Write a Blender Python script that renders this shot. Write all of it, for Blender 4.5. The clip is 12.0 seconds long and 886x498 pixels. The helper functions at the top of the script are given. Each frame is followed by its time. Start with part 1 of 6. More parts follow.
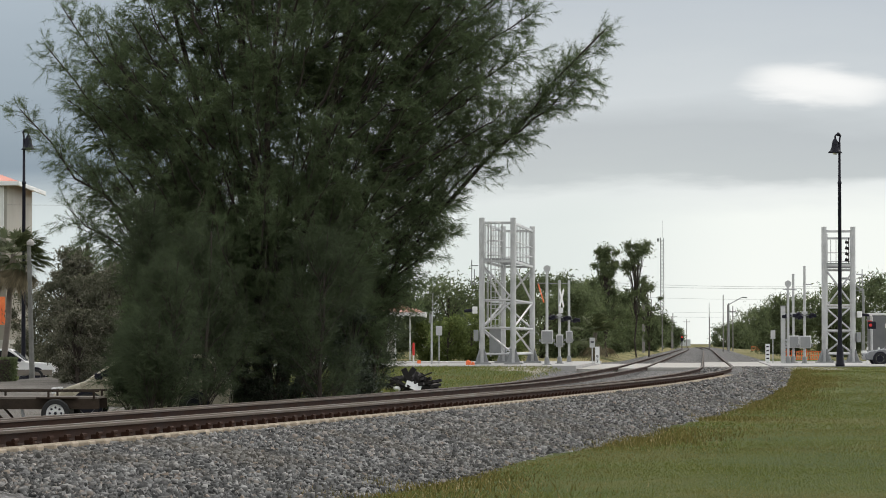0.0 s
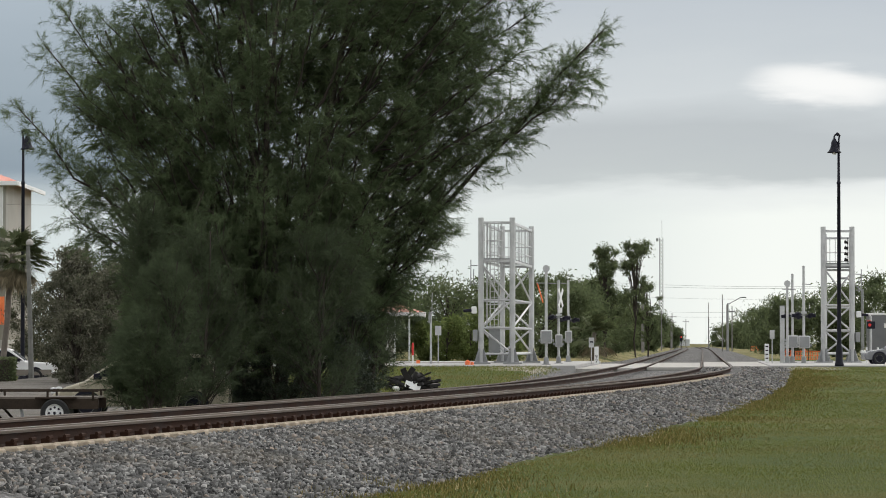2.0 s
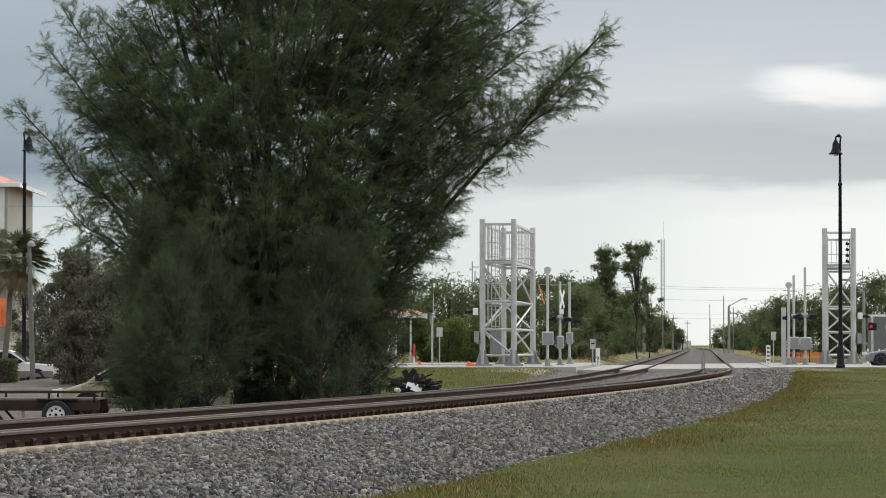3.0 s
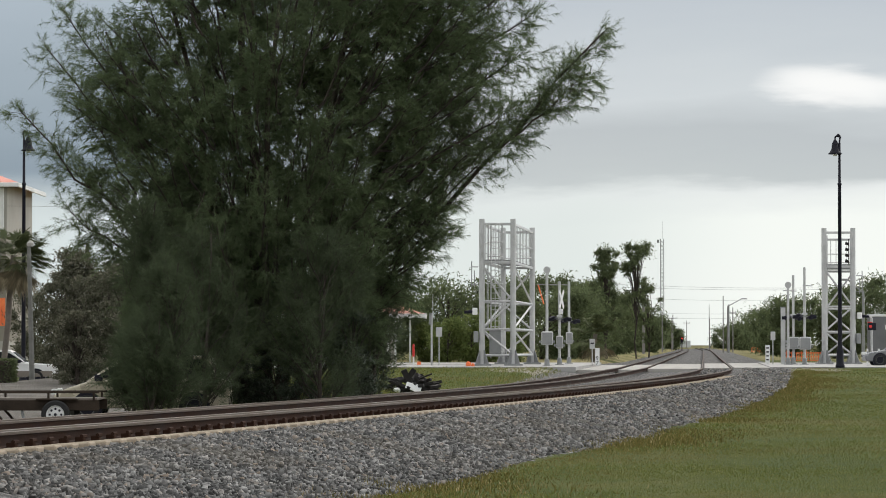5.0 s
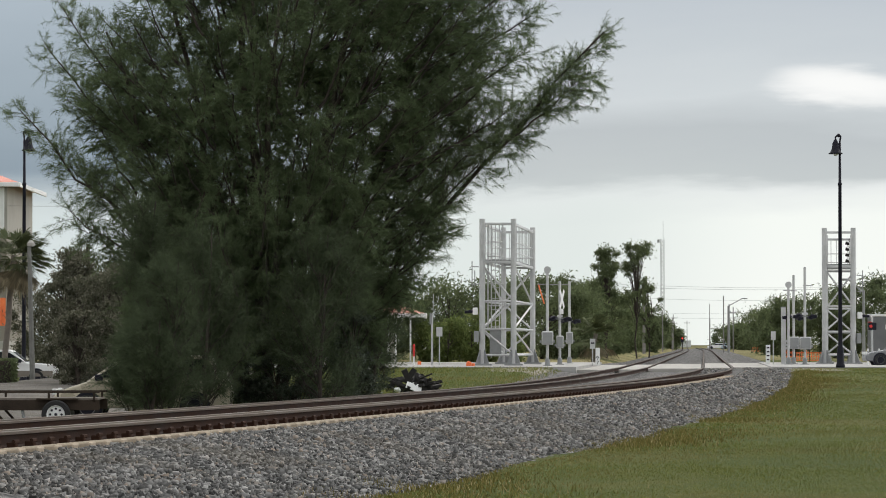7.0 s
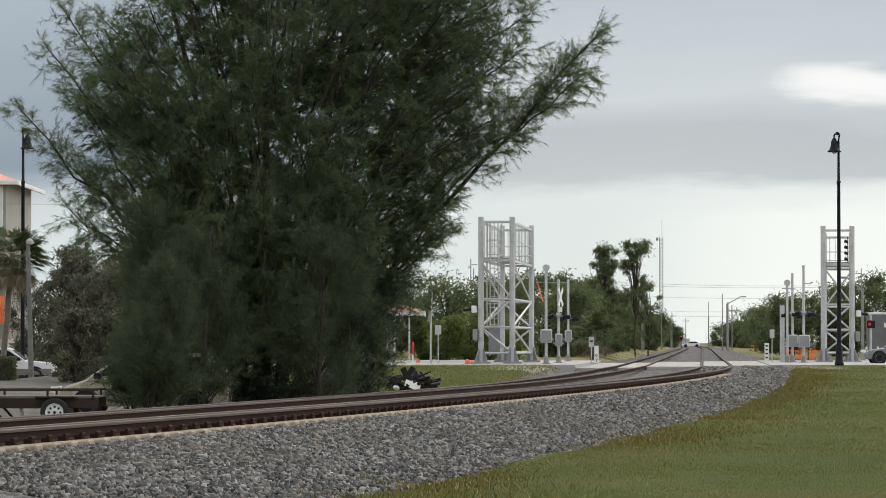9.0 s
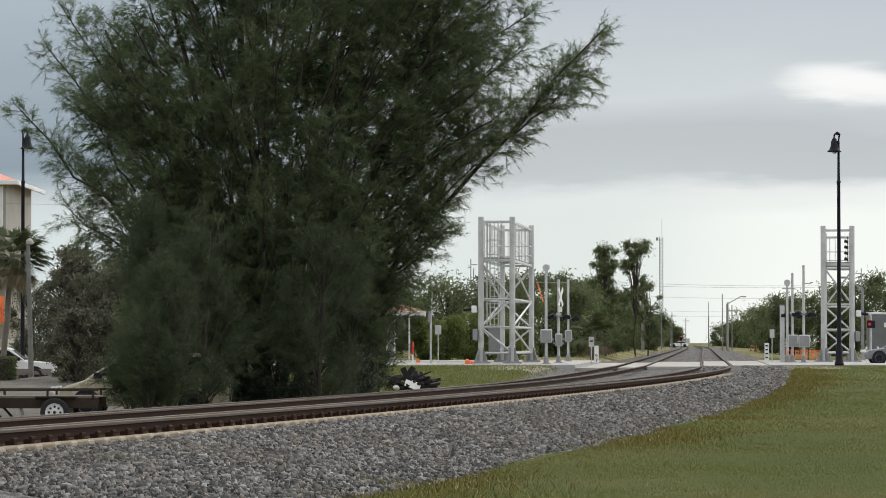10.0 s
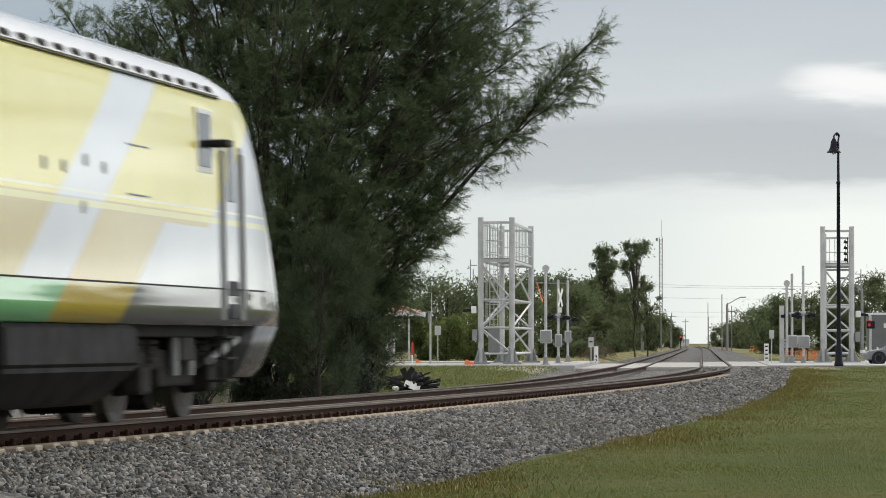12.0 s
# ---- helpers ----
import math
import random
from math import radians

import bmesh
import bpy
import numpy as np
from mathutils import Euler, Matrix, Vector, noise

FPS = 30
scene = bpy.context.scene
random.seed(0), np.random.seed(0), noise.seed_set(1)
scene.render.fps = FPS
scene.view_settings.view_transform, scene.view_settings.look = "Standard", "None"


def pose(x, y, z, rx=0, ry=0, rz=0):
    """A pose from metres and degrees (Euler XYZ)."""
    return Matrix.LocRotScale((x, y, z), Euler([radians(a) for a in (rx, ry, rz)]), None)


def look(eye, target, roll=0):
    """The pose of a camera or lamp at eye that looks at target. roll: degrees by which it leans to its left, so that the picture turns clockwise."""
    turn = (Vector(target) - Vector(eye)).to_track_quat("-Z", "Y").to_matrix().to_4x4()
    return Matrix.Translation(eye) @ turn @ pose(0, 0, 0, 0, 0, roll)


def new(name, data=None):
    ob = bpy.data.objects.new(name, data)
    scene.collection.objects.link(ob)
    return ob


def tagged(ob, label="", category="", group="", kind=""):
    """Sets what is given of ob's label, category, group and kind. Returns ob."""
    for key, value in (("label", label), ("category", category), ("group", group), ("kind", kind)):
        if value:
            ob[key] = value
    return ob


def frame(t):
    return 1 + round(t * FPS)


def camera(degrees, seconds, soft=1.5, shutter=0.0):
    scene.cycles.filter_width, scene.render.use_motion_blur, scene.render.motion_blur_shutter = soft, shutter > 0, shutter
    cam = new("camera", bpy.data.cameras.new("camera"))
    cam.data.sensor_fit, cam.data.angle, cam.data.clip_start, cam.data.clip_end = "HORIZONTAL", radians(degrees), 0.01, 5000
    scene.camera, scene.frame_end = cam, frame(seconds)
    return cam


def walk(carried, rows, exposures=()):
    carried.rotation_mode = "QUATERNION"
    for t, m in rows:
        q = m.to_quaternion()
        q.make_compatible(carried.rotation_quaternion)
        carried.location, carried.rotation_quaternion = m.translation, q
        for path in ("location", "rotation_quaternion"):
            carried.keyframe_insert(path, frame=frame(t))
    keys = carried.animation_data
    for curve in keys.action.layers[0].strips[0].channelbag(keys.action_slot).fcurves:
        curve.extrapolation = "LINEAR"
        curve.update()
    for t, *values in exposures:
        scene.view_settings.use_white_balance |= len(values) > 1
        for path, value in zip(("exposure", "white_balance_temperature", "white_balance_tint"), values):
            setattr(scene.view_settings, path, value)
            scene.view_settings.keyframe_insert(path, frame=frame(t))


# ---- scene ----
CAM_Z = 0.9
PITCH = 1.562
cam = camera(14.42, 12.0, soft=1.0, shutter=0.25)

# seconds, yaw and pitch wobble of the hand-steadied tripod, in thousandths of a degree
WOBBLE = [
    (0.0, 0, 23), (0.5, -6, 24), (1.0, 0, 30), (1.5, 0, 28), (2.0, -13, 25), (2.5, 0, 11), (3.0, 9, 0),
    (3.5, 6, 0), (4.5, 0, 1), (5.0, 0, 2), (5.5, 0, 7), (6.0, 0, 0), (6.5, 3, 6), (7.0, 6, 5), (7.5, 2, 12),
    (8.5, -10, 32), (9.0, -14, 37), (9.5, -15, 37), (10.0, -14, 38), (10.5, 0, 37), (11.0, -12, 32),
    (11.5, -13, 30), (12.0, -20, 28),
]
walk(cam, [(t, pose(0, 0, CAM_Z, 90 + PITCH - p / 1000, 0, a / 1000)) for t, a, p in WOBBLE])
scene.view_settings.exposure = 0.0

# ---------------------------------------------------------------- world and light
world = bpy.data.worlds.new("overcast_sky")
scene.world = world
world.use_nodes = True
wn = world.node_tree
wn.nodes.clear()
w_out = wn.nodes.new("ShaderNodeOutputWorld")
w_bg = wn.nodes.new("ShaderNodeBackground")
w_sky = wn.nodes.new("ShaderNodeTexSky")
w_sky.sky_type = "NISHITA"
w_sky.sun_disc = False
w_sky.sun_elevation = radians(38)
w_sky.sun_rotation = radians(20)
w_sky.dust_density = 4.0
w_mix = wn.nodes.new("ShaderNodeMix")
w_mix.data_type = "RGBA"
w_mix.inputs["Factor"].default_value = 0.8
w_mix.inputs["B"].default_value = (7.0, 7.0, 6.9, 1)
w_noise = wn.nodes.new("ShaderNodeTexNoise")
w_noise.inputs["Scale"].default_value = 2.2
w_noise.inputs["Detail"].default_value = 5
w_map = wn.nodes.new("ShaderNodeMapping")
w_map.inputs["Scale"].default_value = (1, 1, 3.5)
w_tc = wn.nodes.new("ShaderNodeTexCoord")
w_ramp = wn.nodes.new("ShaderNodeMapRange")
w_ramp.inputs["From Min"].default_value = 0.3
w_ramp.inputs["From Max"].default_value = 0.7
w_ramp.inputs["To Min"].default_value = 0.62
w_ramp.inputs["To Max"].default_value = 1.3
w_mul = wn.nodes.new("ShaderNodeVectorMath")
w_mul.operation = "SCALE"
wn.links.new(w_tc.outputs["Generated"], w_map.inputs["Vector"])
wn.links.new(w_map.outputs[0], w_noise.inputs["Vector"])
# the deck is thinnest and brightest round the hidden sun
w_dot = wn.nodes.new("ShaderNodeVectorMath")
w_dot.operation = "DOT_PRODUCT"
w_dot.inputs[1].default_value = (0.58, 0.74, 0.34)
w_glow = wn.nodes.new("ShaderNodeMapRange")
w_glow.interpolation_type = "SMOOTHSTEP"
w_glow.inputs["From Min"].default_value = 0.35
w_glow.inputs["From Max"].default_value = 1.0
w_glow.inputs["To Min"].default_value = 1.0
w_glow.inputs["To Max"].default_value = 1.9
w_both = wn.nodes.new("ShaderNodeMath")
w_both.operation = "MULTIPLY"
wn.links.new(w_tc.outputs["Generated"], w_dot.inputs[0])
wn.links.new(w_dot.outputs["Value"], w_glow.inputs["Value"])
wn.links.new(w_glow.outputs["Result"], w_both.inputs[0])
wn.links.new(w_ramp.outputs["Result"], w_both.inputs[1])
wn.links.new(w_noise.outputs["Fac"], w_ramp.inputs["Value"])
wn.links.new(w_sky.outputs[0], w_mix.inputs["A"])
wn.links.new(w_mix.outputs["Result"], w_mul.inputs[0])
wn.links.new(w_both.outputs[0], w_mul.inputs["Scale"])
wn.links.new(w_mul.outputs[0], w_bg.inputs["Color"])
wn.links.new(w_bg.outputs[0], w_out.inputs["Surface"])
w_bg.inputs["Strength"].default_value = 0.17

sun = new("sun", bpy.data.lights.new("sun", "SUN"))
sun.data.energy = 0.6
sun.data.angle = radians(18)
sun.data.color = (1.0, 0.96, 0.9)
sun.matrix_world = look((60, 120, 110), (0, 0, 0))


# ---------------------------------------------------------------- material helpers
def lin(*rgb):
    return tuple(((c / 255) / 12.92 if c / 255 < 0.04045 else ((c / 255 + 0.055) / 1.055) ** 2.4) for c in rgb) + (1,)


class Graph:
    """Short hand for building node materials."""

    def __init__(self, name):
        self.mat = bpy.data.materials.new(name)
        self.mat.use_nodes = True
        self.t = self.mat.node_tree
        self.bsdf = self.t.nodes["Principled BSDF"]
        self.out = self.t.nodes["Material Output"]
        tc = self.t.nodes.new("ShaderNodeTexCoord")
        self.obj = tc.outputs["Object"]
        self.geo = self.t.nodes.new("ShaderNodeNewGeometry")

    def node(self, kind, **inputs):
        n = self.t.nodes.new(kind)
        for k, v in inputs.items():
            self.put(n.inputs[k.replace("_", " ")], v)
        return n

    def put(self, socket, v):
        if isinstance(v, bpy.types.NodeSocket):
            self.t.links.new(v, socket)
        else:
            socket.default_value = v

    def noise(self, scale, detail=4, rough=0.55, stretch=None, src=None):
        vec = src or self.obj
        if stretch:
            vec = self.node("ShaderNodeMapping", Vector=vec, Scale=stretch).outputs[0]
        return self.node("ShaderNodeTexNoise", Vector=vec, Scale=scale, Detail=detail, Roughness=rough).outputs["Fac"]

    def ramp(self, fac, *stops):
        n = self.t.nodes.new("ShaderNodeValToRGB")
        self.put(n.inputs["Fac"], fac)
        e = n.color_ramp.elements
        while len(e) < len(stops):
            e.new(0.5)
        for el, (p, c) in zip(e, stops):
            el.position, el.color = p, c
        return n.outputs["Color"]

    def mix(self, fac, a, b, kind="MIX"):
        n = self.t.nodes.new("ShaderNodeMix")
        n.data_type, n.blend_type = "RGBA", kind
        self.put(n.inputs["Factor"], fac)
        self.put(n.inputs["A"], a)
        self.put(n.inputs["B"], b)
        return n.outputs["Result"]

    def math(self, op, a, b=0.0, c=0.0):
        n = self.t.nodes.new("ShaderNodeMath")
        n.operation = op
        for i, v in enumerate((a, b, c)):
            self.put(n.inputs[i], v)
        return n.outputs[0]

    def range(self, v, a, b, c=0.0, d=1.0):
        n = self.t.nodes.new("ShaderNodeMapRange")
        n.interpolation_type = "SMOOTHSTEP"
        for i, x in enumerate((v, a, b, c, d)):
            self.put(n.inputs[i], x)
        return n.outputs[0]

    def bump(self, height, strength=0.4, distance=0.02):
        n = self.node("ShaderNodeBump", Height=height, Strength=strength, Distance=distance)
        self.t.links.new(n.outputs[0], self.bsdf.inputs["Normal"])

    def set(self, color, rough=0.7, metal=0.0, spec=0.5):
        self.put(self.bsdf.inputs["Base Color"], color)
        self.put(self.bsdf.inputs["Roughness"], rough)
        self.put(self.bsdf.inputs["Metallic"], metal)
        self.put(self.bsdf.inputs["Specular IOR Level"], spec)
        return self.mat


def worn(name, a, b, scale=3.0, rough=0.6, metal=0.0, bump=0.2, grain=40.0, spec=0.4):
    """Two tones of one surface, broken up by large stains and fine grain."""
    g = Graph(name)
    big = g.noise(scale, 5)
    fine = g.noise(grain, 3)
    f = g.math("ADD", g.math("MULTIPLY", big, 0.7), g.math("MULTIPLY", fine, 0.3))
    col = g.ramp(f, (0.32, a), (0.68, b))
    r = g.range(big, 0.3, 0.7, max(rough - 0.12, 0.03), min(rough + 0.12, 1))
    if bump:
        g.bump(fine, bump, 0.01)
    return g.set(col, r, metal, spec)


def isle(name, *cols, rough=0.8, spec=0.3, translucent=0.0):
    """Every small piece of a joined mesh takes its own tone."""
    g = Graph(name)
    n = len(cols)
    col = g.ramp(g.geo.outputs["Random Per Island"], *[(i / (n - 1), c) for i, c in enumerate(cols)])
    col = g.mix(g.range(g.noise(0.5, 3), 0.35, 0.65, 0.0, 0.55), col, cols[0])
    m = g.set(col, rough, 0, spec)
    if translucent:
        tr = g.node("ShaderNodeBsdfTranslucent", Color=col)
        mx = g.node("ShaderNodeMixShader", Fac=translucent)
        g.t.links.new(g.bsdf.outputs[0], mx.inputs[1])
        g.t.links.new(tr.outputs[0], mx.inputs[2])
        g.t.links.new(mx.outputs[0], g.out.inputs["Surface"])
    return m


def C(r, g=None, b=None):
    return (r, r, r, 1) if g is None else (r, g, b, 1)


M_RAIL_SIDE = worn("rusty_rail", C(0.02, 0.011, 0.008), C(0.046, 0.024, 0.016), 1.2, 0.85, 0.0, 0.3, spec=0.08)
M_RAIL_TOP = worn("rail_head", C(0.055, 0.038, 0.027), C(0.11, 0.083, 0.062), 0.8, 0.6, 0.0, 0.1, spec=0.2)
M_TIE = worn("concrete_tie", C(0.25, 0.205, 0.15), C(0.42, 0.35, 0.26), 2.5, 0.9, 0, 0.4)
M_STEEL = worn("galvanised_steel", C(0.34, 0.345, 0.345), C(0.58, 0.585, 0.58), 1.1, 0.42, 0.45, 0.1)
M_STEEL_D = worn("dull_steel", C(0.2, 0.207, 0.207), C(0.31, 0.318, 0.315), 1.5, 0.55, 0.25, 0.1)
M_BLACK = worn("black_paint", C(0.008, 0.008, 0.014), C(0.02, 0.02, 0.03), 2.0, 0.5, 0, 0.05, spec=0.15)
M_RUBBER = worn("rubber", C(0.012), C(0.03), 4, 0.85, 0, 0.2)
M_DARK = worn("grimy_metal", C(0.014, 0.013, 0.012), C(0.04, 0.037, 0.033), 4, 0.8, 0.0, 0.3, spec=0.15)
M_GLASS = worn("dark_glass", C(0.01, 0.012, 0.014), C(0.02, 0.023, 0.026), 0.5, 0.1, 0, 0, spec=0.35)
M_WHITE = worn("white_paint", C(0.66, 0.67, 0.66), C(0.82, 0.82, 0.81), 1.5, 0.45, 0, 0.05)
M_ORANGE = worn("orange_plastic", C(0.75, 0.13, 0.04), C(0.95, 0.25, 0.08), 2.0, 0.55, 0, 0.05)
M_RED = worn("red_paint", C(0.45, 0.02, 0.02), C(0.65, 0.04, 0.03), 2.0, 0.4, 0, 0.05)
M_BARK = worn("bark", C(0.028, 0.022, 0.018), C(0.075, 0.06, 0.048), 5, 0.95, 0, 0.8, 30)
M_ASPHALT = worn("pale_asphalt", C(0.3, 0.295, 0.28), C(0.42, 0.415, 0.4), 0.4, 0.9, 0, 0.4, 25)
M_CONCRETE = worn("concrete", C(0.3, 0.29, 0.265), C(0.44, 0.425, 0.39), 0.8, 0.85, 0, 0.3, 18)


# ---------------------------------------------------------------- geometry helpers
def link(name, bm, mat, parent=None, label="", smooth=False):
    me = bpy.data.meshes.new(name)
    bmesh.ops.recalc_face_normals(bm, faces=bm.faces)
    bm.to_mesh(me)
    bm.free()
    for m in mat if isinstance(mat, (list, tuple)) else [mat]:
        me.materials.append(m)
    if smooth:
        me.polygons.foreach_set("use_smooth", [True] * len(me.polygons))
    ob = new(name, me)
    if parent:
        ob.parent = parent
    if label:
        ob["label"] = label
    return ob


def part(name, bm, material, parent, label="", smooth=False):
    return link(name, bm, material, parent, label, smooth)


def raw(name, verts, faces, mat, parent=None, smooth=False):
    me = bpy.data.meshes.new(name)
    me.from_pydata(verts, [], faces)
    for m in mat if isinstance(mat, (list, tuple)) else [mat]:
        me.materials.append(m)
    if smooth:
        me.polygons.foreach_set("use_smooth", [True] * len(me.polygons))
    ob = new(name, me)
    if parent:
        ob.parent = parent
    return ob


def thing(name, label, category, at=(0, 0, 0), rz=0.0, group="", kind=""):
    ob = new(name)
    ob.matrix_basis = pose(*at, 0, 0, rz)
    return tagged(ob, label, category, group, kind)


def box(bm, lo, hi, bevel=0.0, m=None, mi=0):
    lo, hi = Vector(lo), Vector(hi)
    c, s = (lo + hi) / 2, hi - lo
    mat = Matrix.Translation(c) @ Matrix.Diagonal((*s, 1))
    g = bmesh.ops.create_cube(bm, size=1, matrix=(m @ mat) if m else mat)
    fs = {f for v in g["verts"] for f in v.link_faces}
    for f in fs:
        f.material_index = mi
    if bevel:
        es = {e for v in g["verts"] for e in v.link_edges}
        r = bmesh.ops.bevel(bm, geom=list(es), offset=bevel, segments=2, affect="EDGES", profile=0.5)
        for f in r["faces"]:
            f.material_index = mi
    return bm


def rod(bm, a, b, r, r2=None, n=8, mi=0):
    a, b = Vector(a), Vector(b)
    d = b - a
    m = Matrix.Translation((a + b) / 2) @ d.to_track_quat("Z", "Y").to_matrix().to_4x4()
    g = bmesh.ops.create_cone(bm, cap_ends=True, segments=n, radius1=r, radius2=r if r2 is None else r2, depth=d.length, matrix=m)
    for f in {f for v in g["verts"] for f in v.link_faces}:
        f.material_index = mi
    return bm


def ball(bm, c, r, sx=1, sy=1, sz=1, n=10):
    bmesh.ops.create_uvsphere(bm, u_segments=n, v_segments=max(5, n // 2 + 1), radius=r, matrix=Matrix.Translation(c) @ Matrix.Diagonal((sx, sy, sz, 1)))
    return bm


def lathe(bm, prof, n=16, m=None, mi=0, caps=True):
    """Turns a profile of (radius, height) about z."""
    m = m or Matrix()
    rings = []
    for r, z in prof:
        rings.append([bm.verts.new(m @ Vector((r * math.cos(2 * math.pi * i / n), r * math.sin(2 * math.pi * i / n), z))) for i in range(n)])
    for a, b in zip(rings, rings[1:]):
        for i in range(n):
            bm.faces.new((a[i], a[(i + 1) % n], b[(i + 1) % n], b[i])).material_index = mi
    for ring in (rings[0], rings[-1]) if caps else ():
        bm.faces.new(ring).material_index = mi
    return bm


def B():
    return bmesh.new()


# ---------------------------------------------------------------- the lie of the land
def near_rail(d):
    """The head of the rail that is closest to the viewer, by distance: x, slope, z."""
    u = d - 36.0
    u1 = 150.0
    s0, k = 0.19, 0.00077
    if u < -16:
        x, s = -4.55 + s0 * -16 - k / 2 * 256 + (s0 + k * 16) * (u + 16), s0 + k * 16
    elif u < u1:
        x, s = -4.55 + s0 * u - k / 2 * u * u, s0 - k * u
    else:
        xe, se = -4.55 + s0 * u1 - k / 2 * u1 * u1, s0 - k * u1
        x, s = xe + se * (u - u1), se
        if u > 560:
            w = min(u, 900) - 560
            x -= 0.00001 * w * w + max(u - 900, 0) * 0.0068
    z = -0.002 * min(max(u, 0), 150)
    return x, s, z


def on_track(d, o, dz=0.0):
    """A point o metres beyond the close rail (negative: on the viewer's side)."""
    x, s, z = near_rail(d)
    n = math.hypot(1, s)
    return Vector((x - o / n, d + o * s / n, z + dz))


def smooth(a, b, x):
    t = min(max((x - a) / (b - a), 0), 1)
    return t * t * (3 - 2 * t)


def ground_z(d, o):
    right = -0.7 + 0.38 * smooth(95, 178, d)
    left = -1.02 + 0.7 * smooth(115, 185, d) * (1 - smooth(30, 33.5, o))
    f = smooth(-2.5, 9, o)
    dip = 0.36 * smooth(120, 175, d) * smooth(-3.3, -1.9, o) * (1 - smooth(8.0, 9.6, o))
    return right * (1 - f) + left * f - dip


D_STEPS = [-900, -500, -300, -150, -60] + list(range(-20, 30, 10)) + list(range(30, 260, 4)) + [270, 290, 320, 360, 420, 500, 600, 750, 900, 1100, 1400, 1800, 2400, 3200, 4400]
O_STEPS = [-3500, -1500, -600, -250, -120, -60, -35, -24, -17, -13, -10, -8, -6.5, -5, -4, -3, -2, 0, 2, 4, 6, 8, 10, 12, 15, 20, 27, 29, 31, 32.5, 34, 40, 50, 80, 150, 300, 700, 1600, 3500]


def make_ground():
    vs, fs = [], []
    for d in D_STEPS:
        for o in O_STEPS:
            x = near_rail(d)[0] - o
            bumpy = 0.05 * noise.noise((x * 0.23, d * 0.11, 0)) if abs(o) < 60 and d < 260 else 0
            under = -0.1 if -2.2 < o < 8.5 else 0
            vs.append((x, d, ground_z(d, o) + bumpy + under))
    w = len(O_STEPS)
    for i in range(len(D_STEPS) - 1):
        for j in range(w - 1):
            a = i * w + j
            fs.append((a, a + w, a + w + 1, a + 1))
    g = Graph("lawn")
    big = g.noise(0.08, 4, 0.6)
    mid = g.noise(0.7, 4, 0.6)
    fine = g.noise(24, 4, 0.8)
    f = g.math("ADD", g.math("MULTIPLY", big, 0.45), g.math("ADD", g.math("MULTIPLY", mid, 0.3), g.math("MULTIPLY", fine, 0.25)))
    col = g.ramp(f, (0.32, C(0.03, 0.044, 0.007)), (0.48, C(0.055, 0.075, 0.011)), (0.6, C(0.092, 0.095, 0.02)), (0.74, C(0.17, 0.14, 0.05)))
    # uncut straw-coloured grass past the road
    y = g.node("ShaderNodeSeparateXYZ", Vector=g.obj).outputs["Y"]
    straw = g.ramp(g.noise(0.5, 4), (0.35, C(0.13, 0.125, 0.045)), (0.65, C(0.3, 0.25, 0.12)))
    col = g.mix(g.math("MULTIPLY", g.range(y, 226, 232), g.range(g.noise(0.06, 3), 0.35, 0.55)), col, straw)
    # gravelly bare patches on both sides of the crossing
    gx = g.node("ShaderNodeSeparateXYZ", Vector=g.obj).outputs["X"]
    for cx, cy, rx, ry in ((7.5, 174.0, 6.0, 11.0), (17.4, 172.0, 2.4, 10.0)):
        ex = g.math("DIVIDE", g.math("SUBTRACT", gx, cx), rx)
        ey = g.math("DIVIDE", g.math("SUBTRACT", y, cy), ry)
        rr = g.math("ADD", g.math("ADD", g.math("MULTIPLY", ex, ex), g.math("MULTIPLY", ey, ey)), g.math("MULTIPLY", g.math("SUBTRACT", mid, 0.5), 1.6))
        col = g.mix(g.range(rr, 1.1, 0.6), col, g.ramp(fine, (0.3, C(0.2, 0.18, 0.145)), (0.7, C(0.38, 0.35, 0.3))))
    # bare grey lot where the trailer stands
    x = g.node("ShaderNodeSeparateXYZ", Vector=g.obj).outputs["X"]
    lot = g.math("MULTIPLY", g.range(g.math("ADD", x, g.math("MULTIPLY", big, 3)), -5.5, -8.0), g.math("MULTIPLY", g.range(y, 62, 68), g.range(y, 175, 165)))
    col = g.mix(lot, col, g.ramp(mid, (0.3, C(0.11, 0.102, 0.088)), (0.7, C(0.19, 0.178, 0.158))))
    g.bump(g.math("ADD", fine, mid), 0.7, 0.06)
    ob = raw("ground", vs, fs, g.set(col, 0.95, 0, 0.15), None, True)
    tagged(ob, "flat mown lawn with drier olive patches beside the railway", "ground", kind="structure")


make_ground()


BED = [(-3.55, None), (-2.9, -0.52), (-1.6, -0.27), (-0.95, -0.205), (-0.3, -0.2), (0.75, -0.24), (1.9, -0.27), (2.9, -0.37), (3.9, -0.37), (5.2, -0.4), (6.6, -0.46), (7.3, -0.55), (9.2, None)]
BED_D = [-900, -400, -150, -60, -20] + [i * 2.0 for i in range(0, 95)] + [190, 200, 215, 230, 260, 300, 360, 440, 560, 700, 850, 1000, 1200]


def toe(d):
    return -3.75 + 1.1 * smooth(45, 150, d)


def bed_z(d, o):
    z0 = near_rail(d)[2]
    lift = 0.13 * smooth(150, 179, d) * (1 - smooth(227, 232, d))
    pts = [(toe(d) if i == 0 else p, (ground_z(d, toe(d) if i == 0 else p) - 0.06) if q is None else max(q + z0 + (lift if 1 < i < 11 else 0), ground_z(d, p) + 0.02)) for i, (p, q) in enumerate(BED)]
    for (a, za), (b, zb) in zip(pts, pts[1:]):
        if a <= o <= b:
            return za + (zb - za) * (o - a) / (b - a)
    return pts[0][1] if o < pts[0][0] else pts[-1][1]


